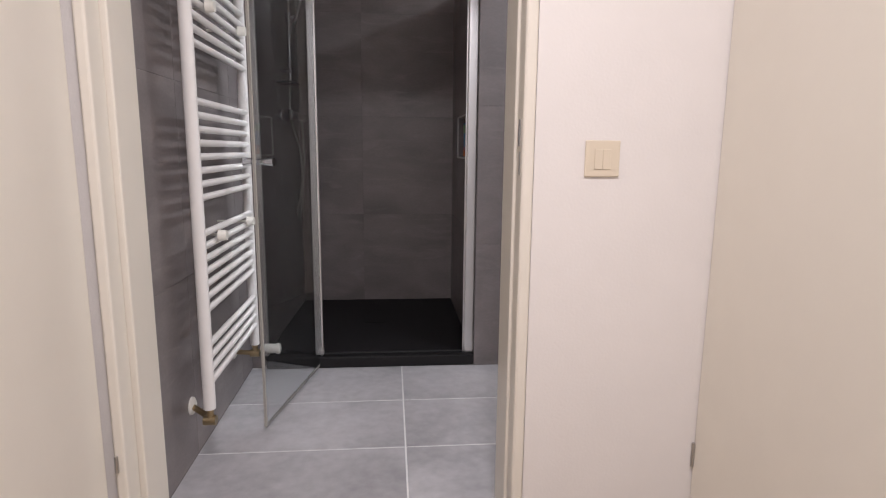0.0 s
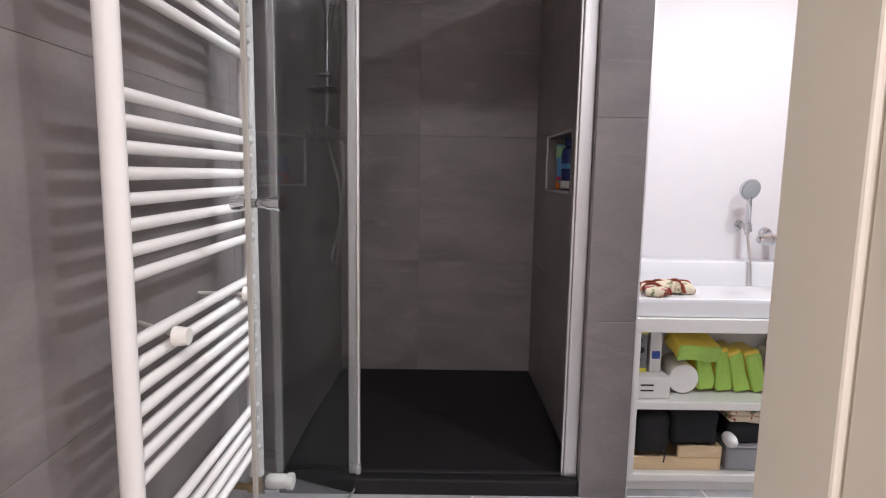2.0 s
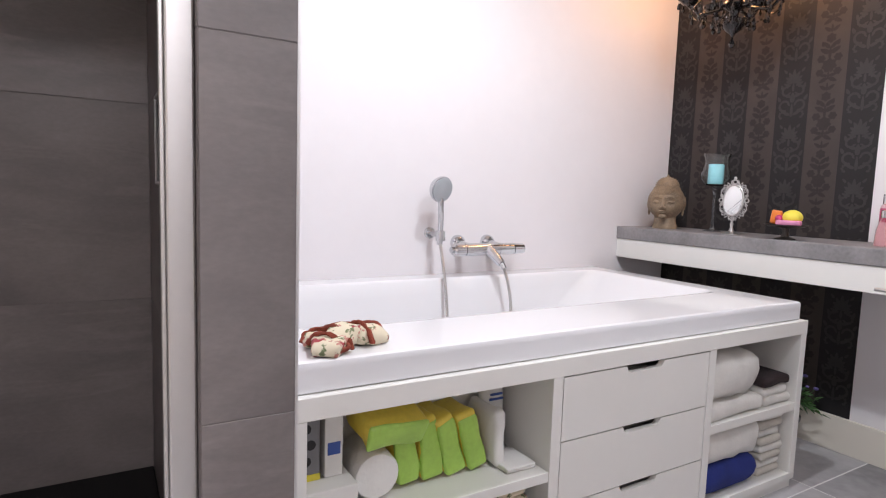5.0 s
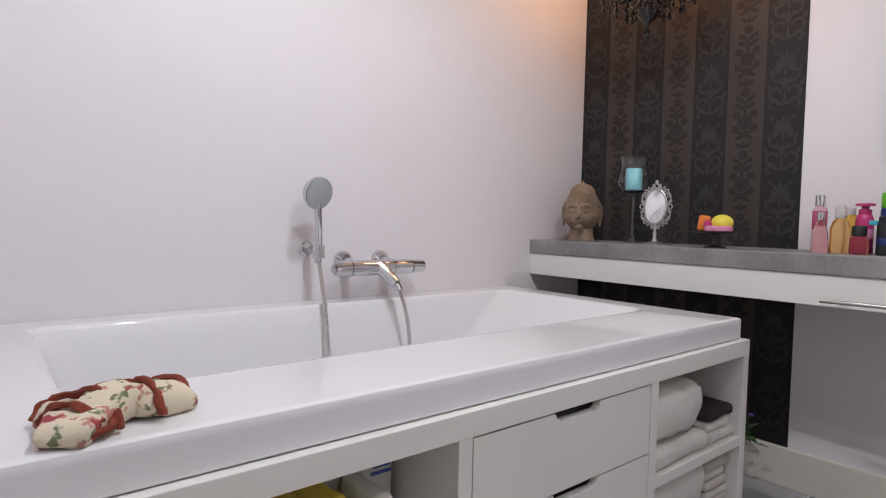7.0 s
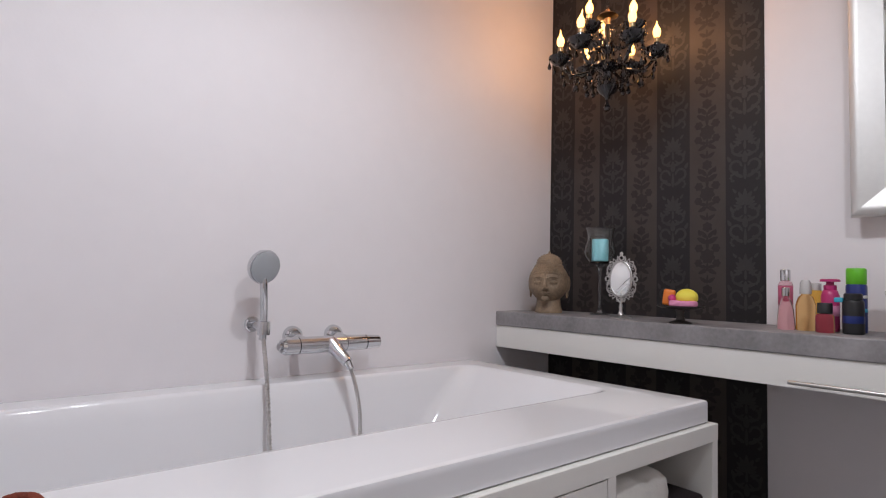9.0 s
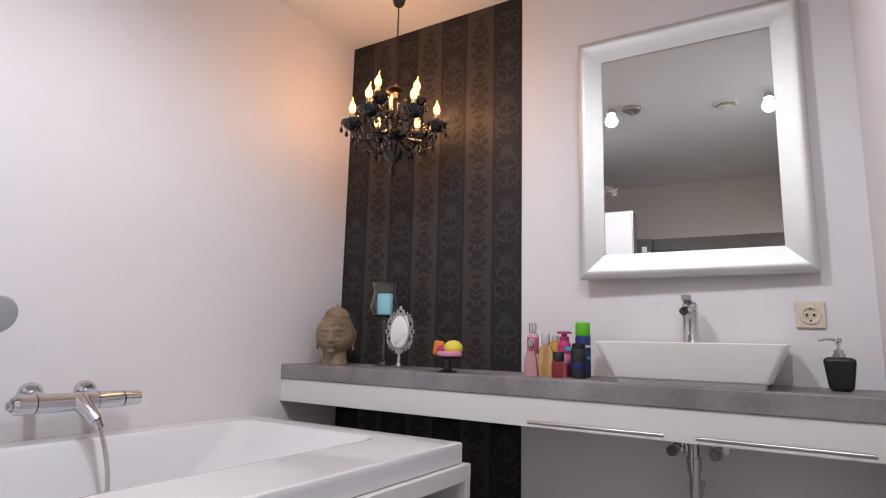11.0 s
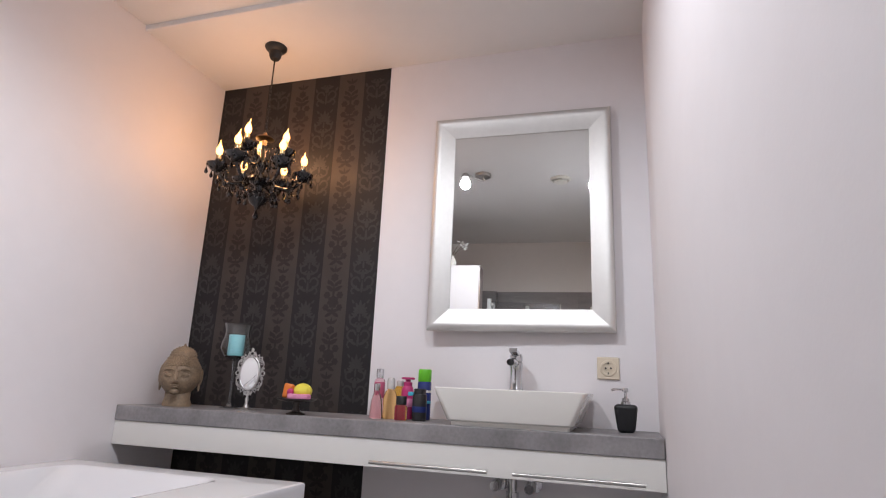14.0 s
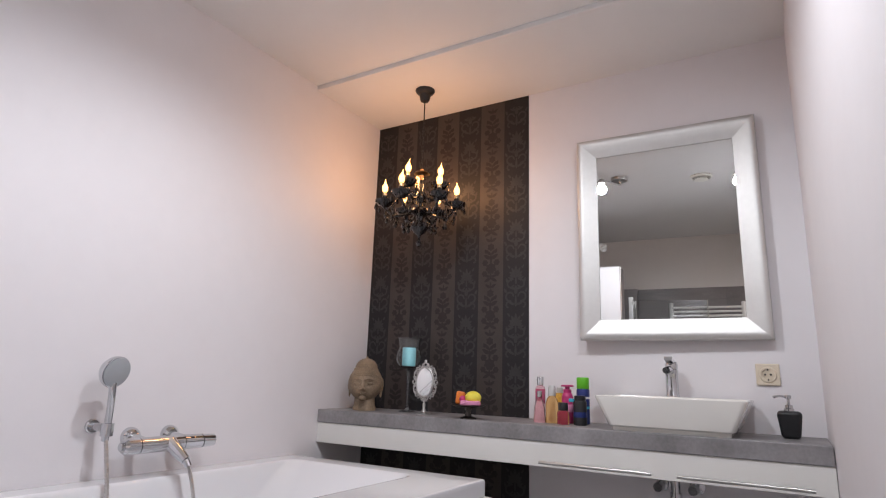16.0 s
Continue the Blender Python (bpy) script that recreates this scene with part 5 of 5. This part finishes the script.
bk = bottle("spray_can", (2.635, 2.508, KZ + 0.0005), [(0.024, 0), (0.0265, 0.003), (0.0265, 0.088), (0.024, 0.094), (0.015, 0.096)], BLACKP, "short black spray can with a black cap", ([(0.021, 0.095), (0.0225, 0.096), (0.0225, 0.112), (0.02, 0.114)], BLACKP, "black cap"), G, bands=[([(0.0263, 0.030), (0.0267, 0.031), (0.0267, 0.050), (0.0263, 0.051)], DBLUE, "dark blue printed band")])
part("nozzle", B(2.622, 2.640, 2.530, 2.552, KZ + 0.088, KZ + 0.102, 0.003), CYAN, bk, "cyan spray nozzle")

# ---- wallpaper ----
WY0, WY1, WZ0, WZ1 = 2.818, YT - 0.0008, 0.1445, CZ2 - 0.001
wp = thing("wallpaper_panel", (XE, (WY0 + WY1) / 2, WZ0), "dark damask wallpaper panel with black and brown stripes", "wallpaper", kind="structure")
NS = 7
SW = (WY1 - WY0) / NS
for k in range(NS):
    y0 = WY0 + SW * k
    part("stripe", B(XE - (0.002 if k % 2 == 0 else 0.0018), XE - 0.0004, y0, y0 + SW, WZ0, WZ1), WP_DARK if k % 2 == 0 else WP_BROWN, wp)


def petal(bm, x, cy, cz, ang, ln, wd, mirror):
    """A pointed leaf shape lying on the wall, drawn on both sides of a stripe's middle line."""
    for s in ((1, -1) if mirror else (1,)):
        pts = []
        for k in range(10):
            t = 2 * math.pi * k / 10
            u, v = 0.5 * ln * (1 + math.cos(t)), 0.5 * wd * math.sin(t) * (1.0 - 0.35 * math.cos(t))
            a = radians(ang)
            pts.append((cy[0] + s * (cy[1] + u * math.cos(a) - v * math.sin(a)), cz + u * math.sin(a) + v * math.cos(a)))
        verts = [bm.verts.new((x, p, z)) for p, z in pts]
        bm.faces.new(verts)


def rosette(dy, z, n, ln, wd, off=0.0):
    """Petals all round one point of the print."""
    return [(dy, z, 360 * k / n + off, ln, wd, 1 if dy else 0) for k in range(n)]


def scroll(dy, z, r, a0, a1, wd):
    """A curl of the print, drawn as short leaves along an arc, on both sides of the stripe."""
    n = max(4, int(abs(a1 - a0) * r / 0.55))
    out = []
    for k in range(n):
        a = a0 + (a1 - a0) * k / n
        rr = r * (1 - 0.35 * k / n)
        out.append((dy + rr * math.cos(radians(a)), z + rr * math.sin(radians(a)), a + math.copysign(90, a1 - a0), 0.015, wd * (1 - 0.4 * k / n), 1))
    return out


LEAFY = [(0, 0.000, 90, 0.060, 0.012, 0), (0, 0.062, 90, 0.045, 0.020, 0), (0, 0.110, 90, 0.040, 0.010, 0)]
LEAFY += [(0, 0.150, a, ln, 0.017, 0) for a, ln in ((90, 0.056), (62, 0.050), (118, 0.050), (34, 0.042), (146, 0.042), (8, 0.034), (172, 0.034))]
LEAFY += scroll(0.030, 0.052, 0.023, -110, 170, 0.012) + scroll(0.026, 0.112, 0.019, 110, -150, 0.011) + scroll(0.036, 0.012, 0.013, -90, 170, 0.009)
LEAFY += [(0.006, 0.010, 25, 0.036, 0.013, 1), (0.004, 0.088, 12, 0.030, 0.012, 1), (0.050, 0.070, 62, 0.026, 0.013, 1), (0.044, 0.120, 75, 0.024, 0.012, 1), (0.010, 0.135, 20, 0.034, 0.012, 1), (0.030, 0.190, 50, 0.022, 0.010, 1)]
BLOOM = rosette(0, 0.062, 7, 0.030, 0.026, 90) + rosette(0.032, 0.092, 6, 0.017, 0.017) + rosette(0.034, 0.036, 6, 0.016, 0.016) + rosette(0, 0.172, 6, 0.020, 0.019, 90)
BLOOM += [(0, 0.088, 90, 0.050, 0.012, 0), (0, 0.005, 90, 0.036, 0.010, 0), (0, 0.195, 90, 0.034, 0.009, 0), (0.003, 0.112, 30, 0.042, 0.019, 1), (0.003, 0.132, 48, 0.036, 0.015, 1), (0.003, 0.012, -28, 0.036, 0.016, 1), (0.003, 0.200, 35, 0.032, 0.014, 1), (0.026, 0.140, 75, 0.024, 0.013, 1), (0.004, 0.020, 12, 0.030, 0.013, 1)]
PER = 0.236
for kind, plan, material in ((0, LEAFY, WP_MOT_L), (1, BLOOM, WP_MOT_D)):
    for k in range(kind, NS, 2):
        bm = bmesh.new()
        mid = WY0 + SW * (k + 0.5)
        z = WZ0 - 0.18 - (0.10 if kind else 0.0)
        while z < WZ1:
            for j, (dy, dz, ang, ln, wd, mirror) in enumerate(plan):
                if WZ0 + 0.03 < z + dz < WZ1 - 0.05:
                    petal(bm, XE - 0.0022 - 0.00002 * j, (mid, dy), z + dz, ang, ln, wd, mirror)
            z += PER
        part("damask_print", bm, material, wp)

# ---- chandelier ----
cx, cy = CHAND
ch = thing("chandelier", (cx, cy, CZ2), "black glass chandelier with lit candle bulbs and hanging drops", "chandelier")
part("ceiling_rose", LT([(0.006, -0.064), (0.020, -0.062), (0.026, -0.050), (0.029, -0.026), (0.044, -0.016), (0.050, -0.006), (0.050, -0.0005)], (cx, cy, CZ2), 28), BLACKP, ch, smooth=True)
part("rod", R((cx, cy, 2.27), (cx, cy, CZ2 - 0.060), 0.0032, seg=8), BLACKP, ch, "thin black rod")
bm = bmesh.new()
for k in range(13):
    z = 2.262 - 0.0175 * k
    pts = [Vector((cx, cy, z)) + (pose(0, 0, 0, 0, 0, 90 * (k % 2)) @ Vector((0.0065 * math.cos(t), 0, 0.012 * math.sin(t)))) for t in np.linspace(0, 2 * math.pi, 9)]
    tube(bm, pts, 0.0016, seg=6, steps=1)
part("chain", bm, BLACKP, ch, "black link chain", smooth=True)
BRONZE = mat("dark_gilt_metal", (0.20, 0.13, 0.07), 0.3, 1.0, vary=0.2, scale=40)
part("crown", LT([(0.004, 0.045), (0.010, 0.036), (0.008, 0.026), (0.034, 0.020), (0.040, 0.012), (0.012, 0.004), (0.009, -0.02)], (cx, cy, 2.010), 20), BRONZE, ch, "dark gilt crown piece", smooth=True)
part("column", LT([(0.009, 0.0), (0.013, -0.02), (0.010, -0.05), (0.022, -0.075), (0.024, -0.10), (0.011, -0.12), (0.014, -0.14), (0.052, -0.155), (0.058, -0.166), (0.020, -0.19), (0.016, -0.21), (0.038, -0.225), (0.044, -0.245), (0.028, -0.270), (0.010, -0.282), (0.005, -0.295)], (cx, cy, 1.990), 24), BLACKG, ch, smooth=True)


def drop(p, r, h):
    bm = bmesh.new()
    lathe(bm, [(0.0006, 0.0), (r * 0.45, -h * 0.35), (r, -h * 0.70), (r * 0.6, -h * 0.93), (0.0008, -h)], p, 8)
    rod(bm, Vector(p) + Vector((0, 0, 0.014)), p, 0.0008, seg=5)
    ball(bm, Vector(p) + Vector((0, 0, 0.008)), 0.0045, sub=1)
    return bm


def candle_arm(deg, reach, root, zc, drops):
    """One arm with its black glass bowl, candle sleeve, bulb and hanging drops."""
    a = radians(deg)
    d, c = Vector((math.cos(a), math.sin(a), 0)), Vector((cx, cy, 0))
    arm = part("arm", TB([c + d * 0.016 + Vector((0, 0, root)), c + d * reach * 0.34 + Vector((0, 0, zc - 0.062)), c + d * reach * 0.74 + Vector((0, 0, zc - 0.070)), c + d * reach + Vector((0, 0, zc - 0.020))], 0.0062), BLACKG, ch, smooth=True)
    e = c + d * reach + Vector((0, 0, zc))
    part("drip_bowl", LT([(0.009, -0.030), (0.026, -0.024), (0.041, -0.008), (0.046, 0.005), (0.043, 0.005), (0.030, -0.006), (0.013, -0.008), (0.013, 0.026), (0.011, 0.028)], e, 22), BLACKG, arm, smooth=True)
    part("candle_sleeve", LT([(0.0105, 0.028), (0.0105, 0.044), (0.008, 0.046)], e, 14), BRASS, arm, smooth=True)
    fl = LT([(0.007, 0.046), (0.0118, 0.053), (0.0148, 0.065), (0.0135, 0.077), (0.0074, 0.089), (0.0030, 0.100), (0.0010, 0.114)], e, 14)
    for v in fl.verts:
        v.co += Vector((-d.y, d.x, 0)) * (max(0, v.co.z - e.z - 0.085) * 0.25)
    part("bulb", fl, FLAME, arm, "glowing flame-shaped bulb", smooth=True)
    for j in range(drops):
        b = a + radians(360 / drops * j + 20)
        p = e + 0.043 * Vector((math.cos(b), math.sin(b), 0)) + Vector((0, 0, -0.014))
        part("crystal_drop", drop(p, 0.0082, 0.034), BLACKG, ch, smooth=True)
    return d


RA, ZC, NA = 0.178, 1.874, 6
for k in range(NA):
    d = candle_arm(2 + 60 * k, RA, 1.835, ZC, 5)
    c = Vector((cx, cy, 0))
    a = math.atan2(d.y, d.x)
    part("crystal_drop", drop(c + d * 0.118 + Vector((0, 0, 1.785)), 0.011, 0.045), BLACKG, ch, smooth=True)
    part("crystal_drop", drop(c + d * 0.055 + Vector((0, 0, 1.775)), 0.009, 0.040), BLACKG, ch, smooth=True)
    for turn, out, low, size in ((0.52, 0.150, 1.800, 0.009), (0.52, 0.090, 1.765, 0.010), (0.26, 0.172, 1.815, 0.008), (0.79, 0.172, 1.812, 0.008)):
        d2 = Vector((math.cos(a + turn), math.sin(a + turn), 0))
        part("crystal_drop", drop(c + d2 * out + Vector((0, 0, low)), size, 0.040), BLACKG, ch, smooth=True)
    for r0, z0, r1, z1, sag, span, n in ((RA, ZC - 0.008, RA, ZC - 0.008, 0.24, 60, 17), (0.040, 1.985, RA - 0.03, ZC + 0.0, 0.14, 0, 10), (RA - 0.01, ZC - 0.03, 0.045, 1.765, 0.16, 30, 11)):
        tb = bmesh.new()
        for j in range(n):
            t = j / (n - 1)
            b2 = a + radians(span) * t
            r = r0 + (r1 - r0) * t
            ball(tb, c + r * Vector((math.cos(b2), math.sin(b2), 0)) + Vector((0, 0, z0 + (z1 - z0) * t - sag * t * (1 - t))), 0.0044, sub=1)
        tagged(part("bead_string", tb, BLACKG, ch, "string of black glass beads", smooth=True), kind="stuff")
for deg in (176, 272, 44):
    candle_arm(deg, 0.108, 1.925, 1.954, 3)
part("crystal_drop", drop((cx, cy, 1.700), 0.014, 0.05), BLACKG, ch, smooth=True)

# ---- ceiling fittings ----
for (x, y, z), ang in ((SPOT_A, 125), (SPOT_B, 60)):
    b = Vector((x - 0.09, y - 0.11, CZ)) if ang == 125 else Vector((x - 0.06, y - 0.10, CZ))
    fx = thing("ceiling_spotlight", b, "brushed steel ceiling spotlight with a lit bulb", "ceiling light", "ceiling spotlights")
    part("base", LT([(0.055, -0.022), (0.058, -0.018), (0.058, -0.0005)], b, 28), STEEL, fx, smooth=True)
    h = Vector((x, y, z + 0.065))
    part("arm", TB([b + Vector((0, 0, -0.02)), b + Vector((0, 0, -0.05)), h + Vector((0, 0, 0.012))], 0.006), STEEL, fx, smooth=True)
    part("spot_head", LT([(0.010, 0.018), (0.022, 0.010), (0.030, -0.012), (0.031, -0.020), (0.027, -0.020), (0.018, 0.002), (0.008, 0.006)], h, 24), STEEL, fx, smooth=True)
    part("bulb", BL(h + Vector((0, 0, -0.012)), 0.021, (1, 1, 0.6)), BULB, fx, "lit white bulb", smooth=True, shadow=False)
vent = thing("ceiling_vent", (1.10, 2.06, CZ), "round white ceiling ventilation valve", "vent")
part("rim", LT([(0.075, -0.0005), (0.075, -0.008), (0.062, -0.016), (0.055, -0.008), (0.055, -0.002)], (1.10, 2.06, CZ), 36), PLASTW, vent, smooth=True)
part("disc", LT([(0.010, -0.006), (0.046, -0.022), (0.046, -0.028), (0.03, -0.031)], (1.10, 2.06, CZ), 32), PLASTW, vent, smooth=True)
hl = thing("hall_ceiling_light", (0.1, 0.0, 2.5), "round white hall ceiling light", "ceiling light")
part("diffuser", LT([(0.17, -0.0005), (0.17, -0.03), (0.15, -0.06), (0.1, -0.075)], (0.1, 0, 2.5), 32), mat("hall_diffuser", (1.0, 0.88, 0.72), 0.5, vary=0.0, emit=2.0), hl, smooth=True, shadow=False)

# ---- plant in the corner ----
at = Vector((2.722, 3.005, 0.0))
plant = thing("potted_plant", at, "small potted plant with green leaves and violet flowers", "plant")
part("pot", LT([(0.045, 0.0005), (0.058, 0.10), (0.064, 0.115), (0.064, 0.13), (0.056, 0.13), (0.05, 0.10)], at, 24), mat("grey_pot", (0.2, 0.19, 0.18), 0.6, vary=0.1), plant, smooth=True)
rnd = random.Random(4)
lf, fw = bmesh.new(), bmesh.new()
for k in range(130):
    a, el = rnd.uniform(0, 6.28), rnd.uniform(-0.3, 1.3)
    rr = rnd.uniform(0.05, 0.14)
    p = at + Vector((rr * math.cos(a) * math.cos(el), rr * math.sin(a) * math.cos(el) * 1.1, 0.16 + rr * math.sin(el) * 0.7))
    m = Matrix.Translation(p) @ pose(0, 0, 0, rnd.uniform(-50, 50), rnd.uniform(-50, 50), math.degrees(a))
    vs = [lf.verts.new(m @ Vector(q)) for q in ((-0.02, 0, 0), (0, 0.010, 0.003), (0.024, 0, -0.004), (0, -0.010, 0.003))]
    lf.faces.new(vs)
for k in range(26):
    a = rnd.uniform(0, 6.28)
    rr = rnd.uniform(0.03, 0.13)
    p = at + Vector((rr * math.cos(a), rr * math.sin(a), rnd.uniform(0.22, 0.31)))
    ball(fw, p, rnd.uniform(0.007, 0.012), (1, 1, 0.6), 1)
    rod(lf, at + Vector((0, 0, 0.12)), p, 0.0012, seg=4)
part("leaves", lf, mat("leaf_green", (0.045, 0.11, 0.03), 0.5, vary=0.3, scale=40), plant)
part("flowers", fw, mat("violet_petals", (0.10, 0.08, 0.24), 0.6, vary=0.3, scale=60), plant, "small violet flowers")

# ---- towel bars on the south wall ----
tr = thing("towel_holder", (0.81, 1.585, 1.06), "brushed steel two-bar towel holder on the white wall", "towel rail")
part("wall_plate", B(0.850, 0.880, 1.5885, 1.600, 1.046, 1.070, 0.002), STEEL, tr)
for x1, z, y in ((0.872, 1.074, 1.632), (0.899, 1.040, 1.612)):
    part("bar", R((0.70, y, z), (x1, y, z), 0.0032, seg=16), STEEL, tr, smooth=True)
    part("stem", R((0.80, 1.588, z), (0.80, y, z), 0.0032, seg=12), STEEL, tr, smooth=True)

# ---- on and beside the partition ----
at = Vector((0.475, 2.98, TZ))
vase = thing("vase", at, "white vase with white blossom branches on the partition", "vase")
part("vase_body", LT([(0.03, 0.0005), (0.042, 0.02), (0.04, 0.06), (0.022, 0.09), (0.026, 0.10), (0.02, 0.10)], at, 20), CERAM, vase, smooth=True)
br, bf = bmesh.new(), bmesh.new()
for k in range(11):
    a = 2 * math.pi * k / 11
    q = at + Vector((0.035 * math.cos(a), 0.12 * math.sin(a), 0.17 + 0.04 * rnd.random()))
    tube(br, [at + Vector((0, 0, 0.08)), at + Vector((0.015 * math.cos(a), 0.05 * math.sin(a), 0.14)), q], 0.002, seg=5, steps=3)
    for j in range(7):
        ball(bf, q + Vector((rnd.uniform(-0.02, 0.02), rnd.uniform(-0.025, 0.025), rnd.uniform(-0.03, 0.02))), rnd.uniform(0.006, 0.011), (1, 1, 0.7), 1)
part("branches", br, mat("pale_twig", (0.3, 0.27, 0.22), 0.7), vase)
part("blossoms", bf, mat("white_petals", (0.82, 0.82, 0.80), 0.6, vary=0.05), vase, "white blossoms")
# plain black block on the partition's white face
wall_box = thing("wall_radio", (PX1, 3.02, 1.60), "small black box mounted on the white partition", "wall unit")
part("case", B(PX1 + 0.0005, PX1 + 0.018, 2.955, 3.075, 1.555, 1.63, 0.004), BLACKP, wall_box)

# ---- tiles ----


def tile(parent, name, axis, face, out, a0, a1, b0, b1, material, depth=0.008, ease=0.0008):
    """One tile: its face lies at 'face' along axis, 'out' tells to which side it looks."""
    bm = bmesh.new()
    back = face - out * depth

    def V(a, b, c):
        return bm.verts.new({"x": (c, a, b), "y": (a, c, b), "z": (a, b, c)}[axis])

    lo = [V(a, b, back) for a, b in ((a0, b0), (a1, b0), (a1, b1), (a0, b1))]
    md = [V(a, b, face - out * ease) for a, b in ((a0, b0), (a1, b0), (a1, b1), (a0, b1))]
    hi = [V(a, b, face) for a, b in ((a0 + ease, b0 + ease), (a1 - ease, b0 + ease), (a1 - ease, b1 - ease), (a0 + ease, b1 - ease))]
    for p, q in ((lo, md), (md, hi)):
        for k in range(4):
            bm.faces.new((p[k], p[(k + 1) % 4], q[(k + 1) % 4], q[k]))
    bm.faces.new(hi)
    bm.faces.new(lo[::-1])
    part(name, bm, material, parent)


def field(parent, axis, face, out, aa, bb, material, gap=0.002, name="tile", depth=0.008):
    for a0, a1 in zip(aa, aa[1:]):
        for b0, b1 in zip(bb, bb[1:]):
            tile(parent, name, axis, face, out, a0 + gap / 5, a1 - gap / 5, b0 + gap / 2, b1 - gap / 2, material, depth)


ZS = [0.006, 0.629, 1.253, 1.877, TZ]
part("tile_bed", B(XW - 0.0083, XW - 0.0016, YB + 0.001, 2.745, 0.0, TZ), GROUT, wall_west)
field(wall_west, "x", XW, 1, [YB + 0.002, 1.95, 2.57, 2.7435], ZS, TILE, 0.001, depth=0.0035)
field(wall_shower_side, "x", -0.57, 1, [2.745, 3.20, YS - 0.001], ZS, TILE)
field(wall_shower_side, "y", 2.744, -1, [XW + 0.001, -0.571], ZS, TILE, depth=0.0075)
part("tile_bed", B(XW, PX0 + 0.008, YS + 0.0016, YS + 0.0083, 0.0, TZ), GROUT, wall_north_shower)
field(wall_north_shower, "y", YS, -1, [-0.569, -0.177, PX0 - 0.0005], ZS, TILE, depth=0.0038)
part("tile_bed", B(PX0 + 0.0016, PX1 - 0.0045, PY + 0.0016, PY + 0.0083, 0.0, TZ - 0.001), GROUT, partition)
bed = bmesh.new()
for y0, y1, z0, z1 in ((PY + 0.0086, NY0 - 0.001, 0, TZ - 0.001), (NY1 + 0.001, YS - 0.0005, 0, TZ - 0.001), (NY0 - 0.001, NY1 + 0.001, 0, NZ0 - 0.001), (NY0 - 0.001, NY1 + 0.001, NZ1 + 0.001, TZ - 0.001)):
    box(bed, PX0 + 0.0016, PX0 + 0.0083, y0, y1, z0, z1)
part("tile_bed", bed, GROUT, partition)
field(partition, "x", PX0, -1, [PY + 0.0085, NY0], ZS, TILE)
field(partition, "x", PX0, -1, [NY1, YS - 0.001], ZS, TILE)
field(partition, "x", PX0, -1, [NY0, NY1], [0.006, 0.629, NZ0], TILE)
field(partition, "x", PX0, -1, [NY0, NY1], [NZ1, 1.877, TZ], TILE)
field(partition, "y", PY, -1, [PX0 + 0.0, PX1], [0.003, 0.605, 1.248, 1.877, TZ], TILE)
part("corner_profile", B(PX1 - 0.004, PX1 + 0.0015, PY - 0.001, PY + 0.004, 0.0, TZ), ALU, partition, "thin aluminium corner trim")
XS = [XW - 0.03, 0.05, 0.845, 1.64, 2.435, XE - 0.001]
YR = [1.39, 1.553, 1.948, 2.341, 2.734, 3.128, 3.521, YT]
for a0, a1 in zip(XS, XS[1:]):
    for b0, b1 in zip(YR, YR[1:]):
        if a0 < 0 and b0 > 2.7:
            continue
        tile(floor, "tile", "z", 0.0, 1, a0 + 0.003, a1 - 0.003, b0 + 0.003, b1 - 0.003, FTILE, 0.0035, 0.001)

# the built-out shower wall stands slightly askew
PIV = Vector((-0.57, YS, 0))
wall_shower_side.matrix_world = Matrix.Translation(PIV) @ pose(0, 0, 0, 0, 0, -2.4) @ Matrix.Translation(-PIV)
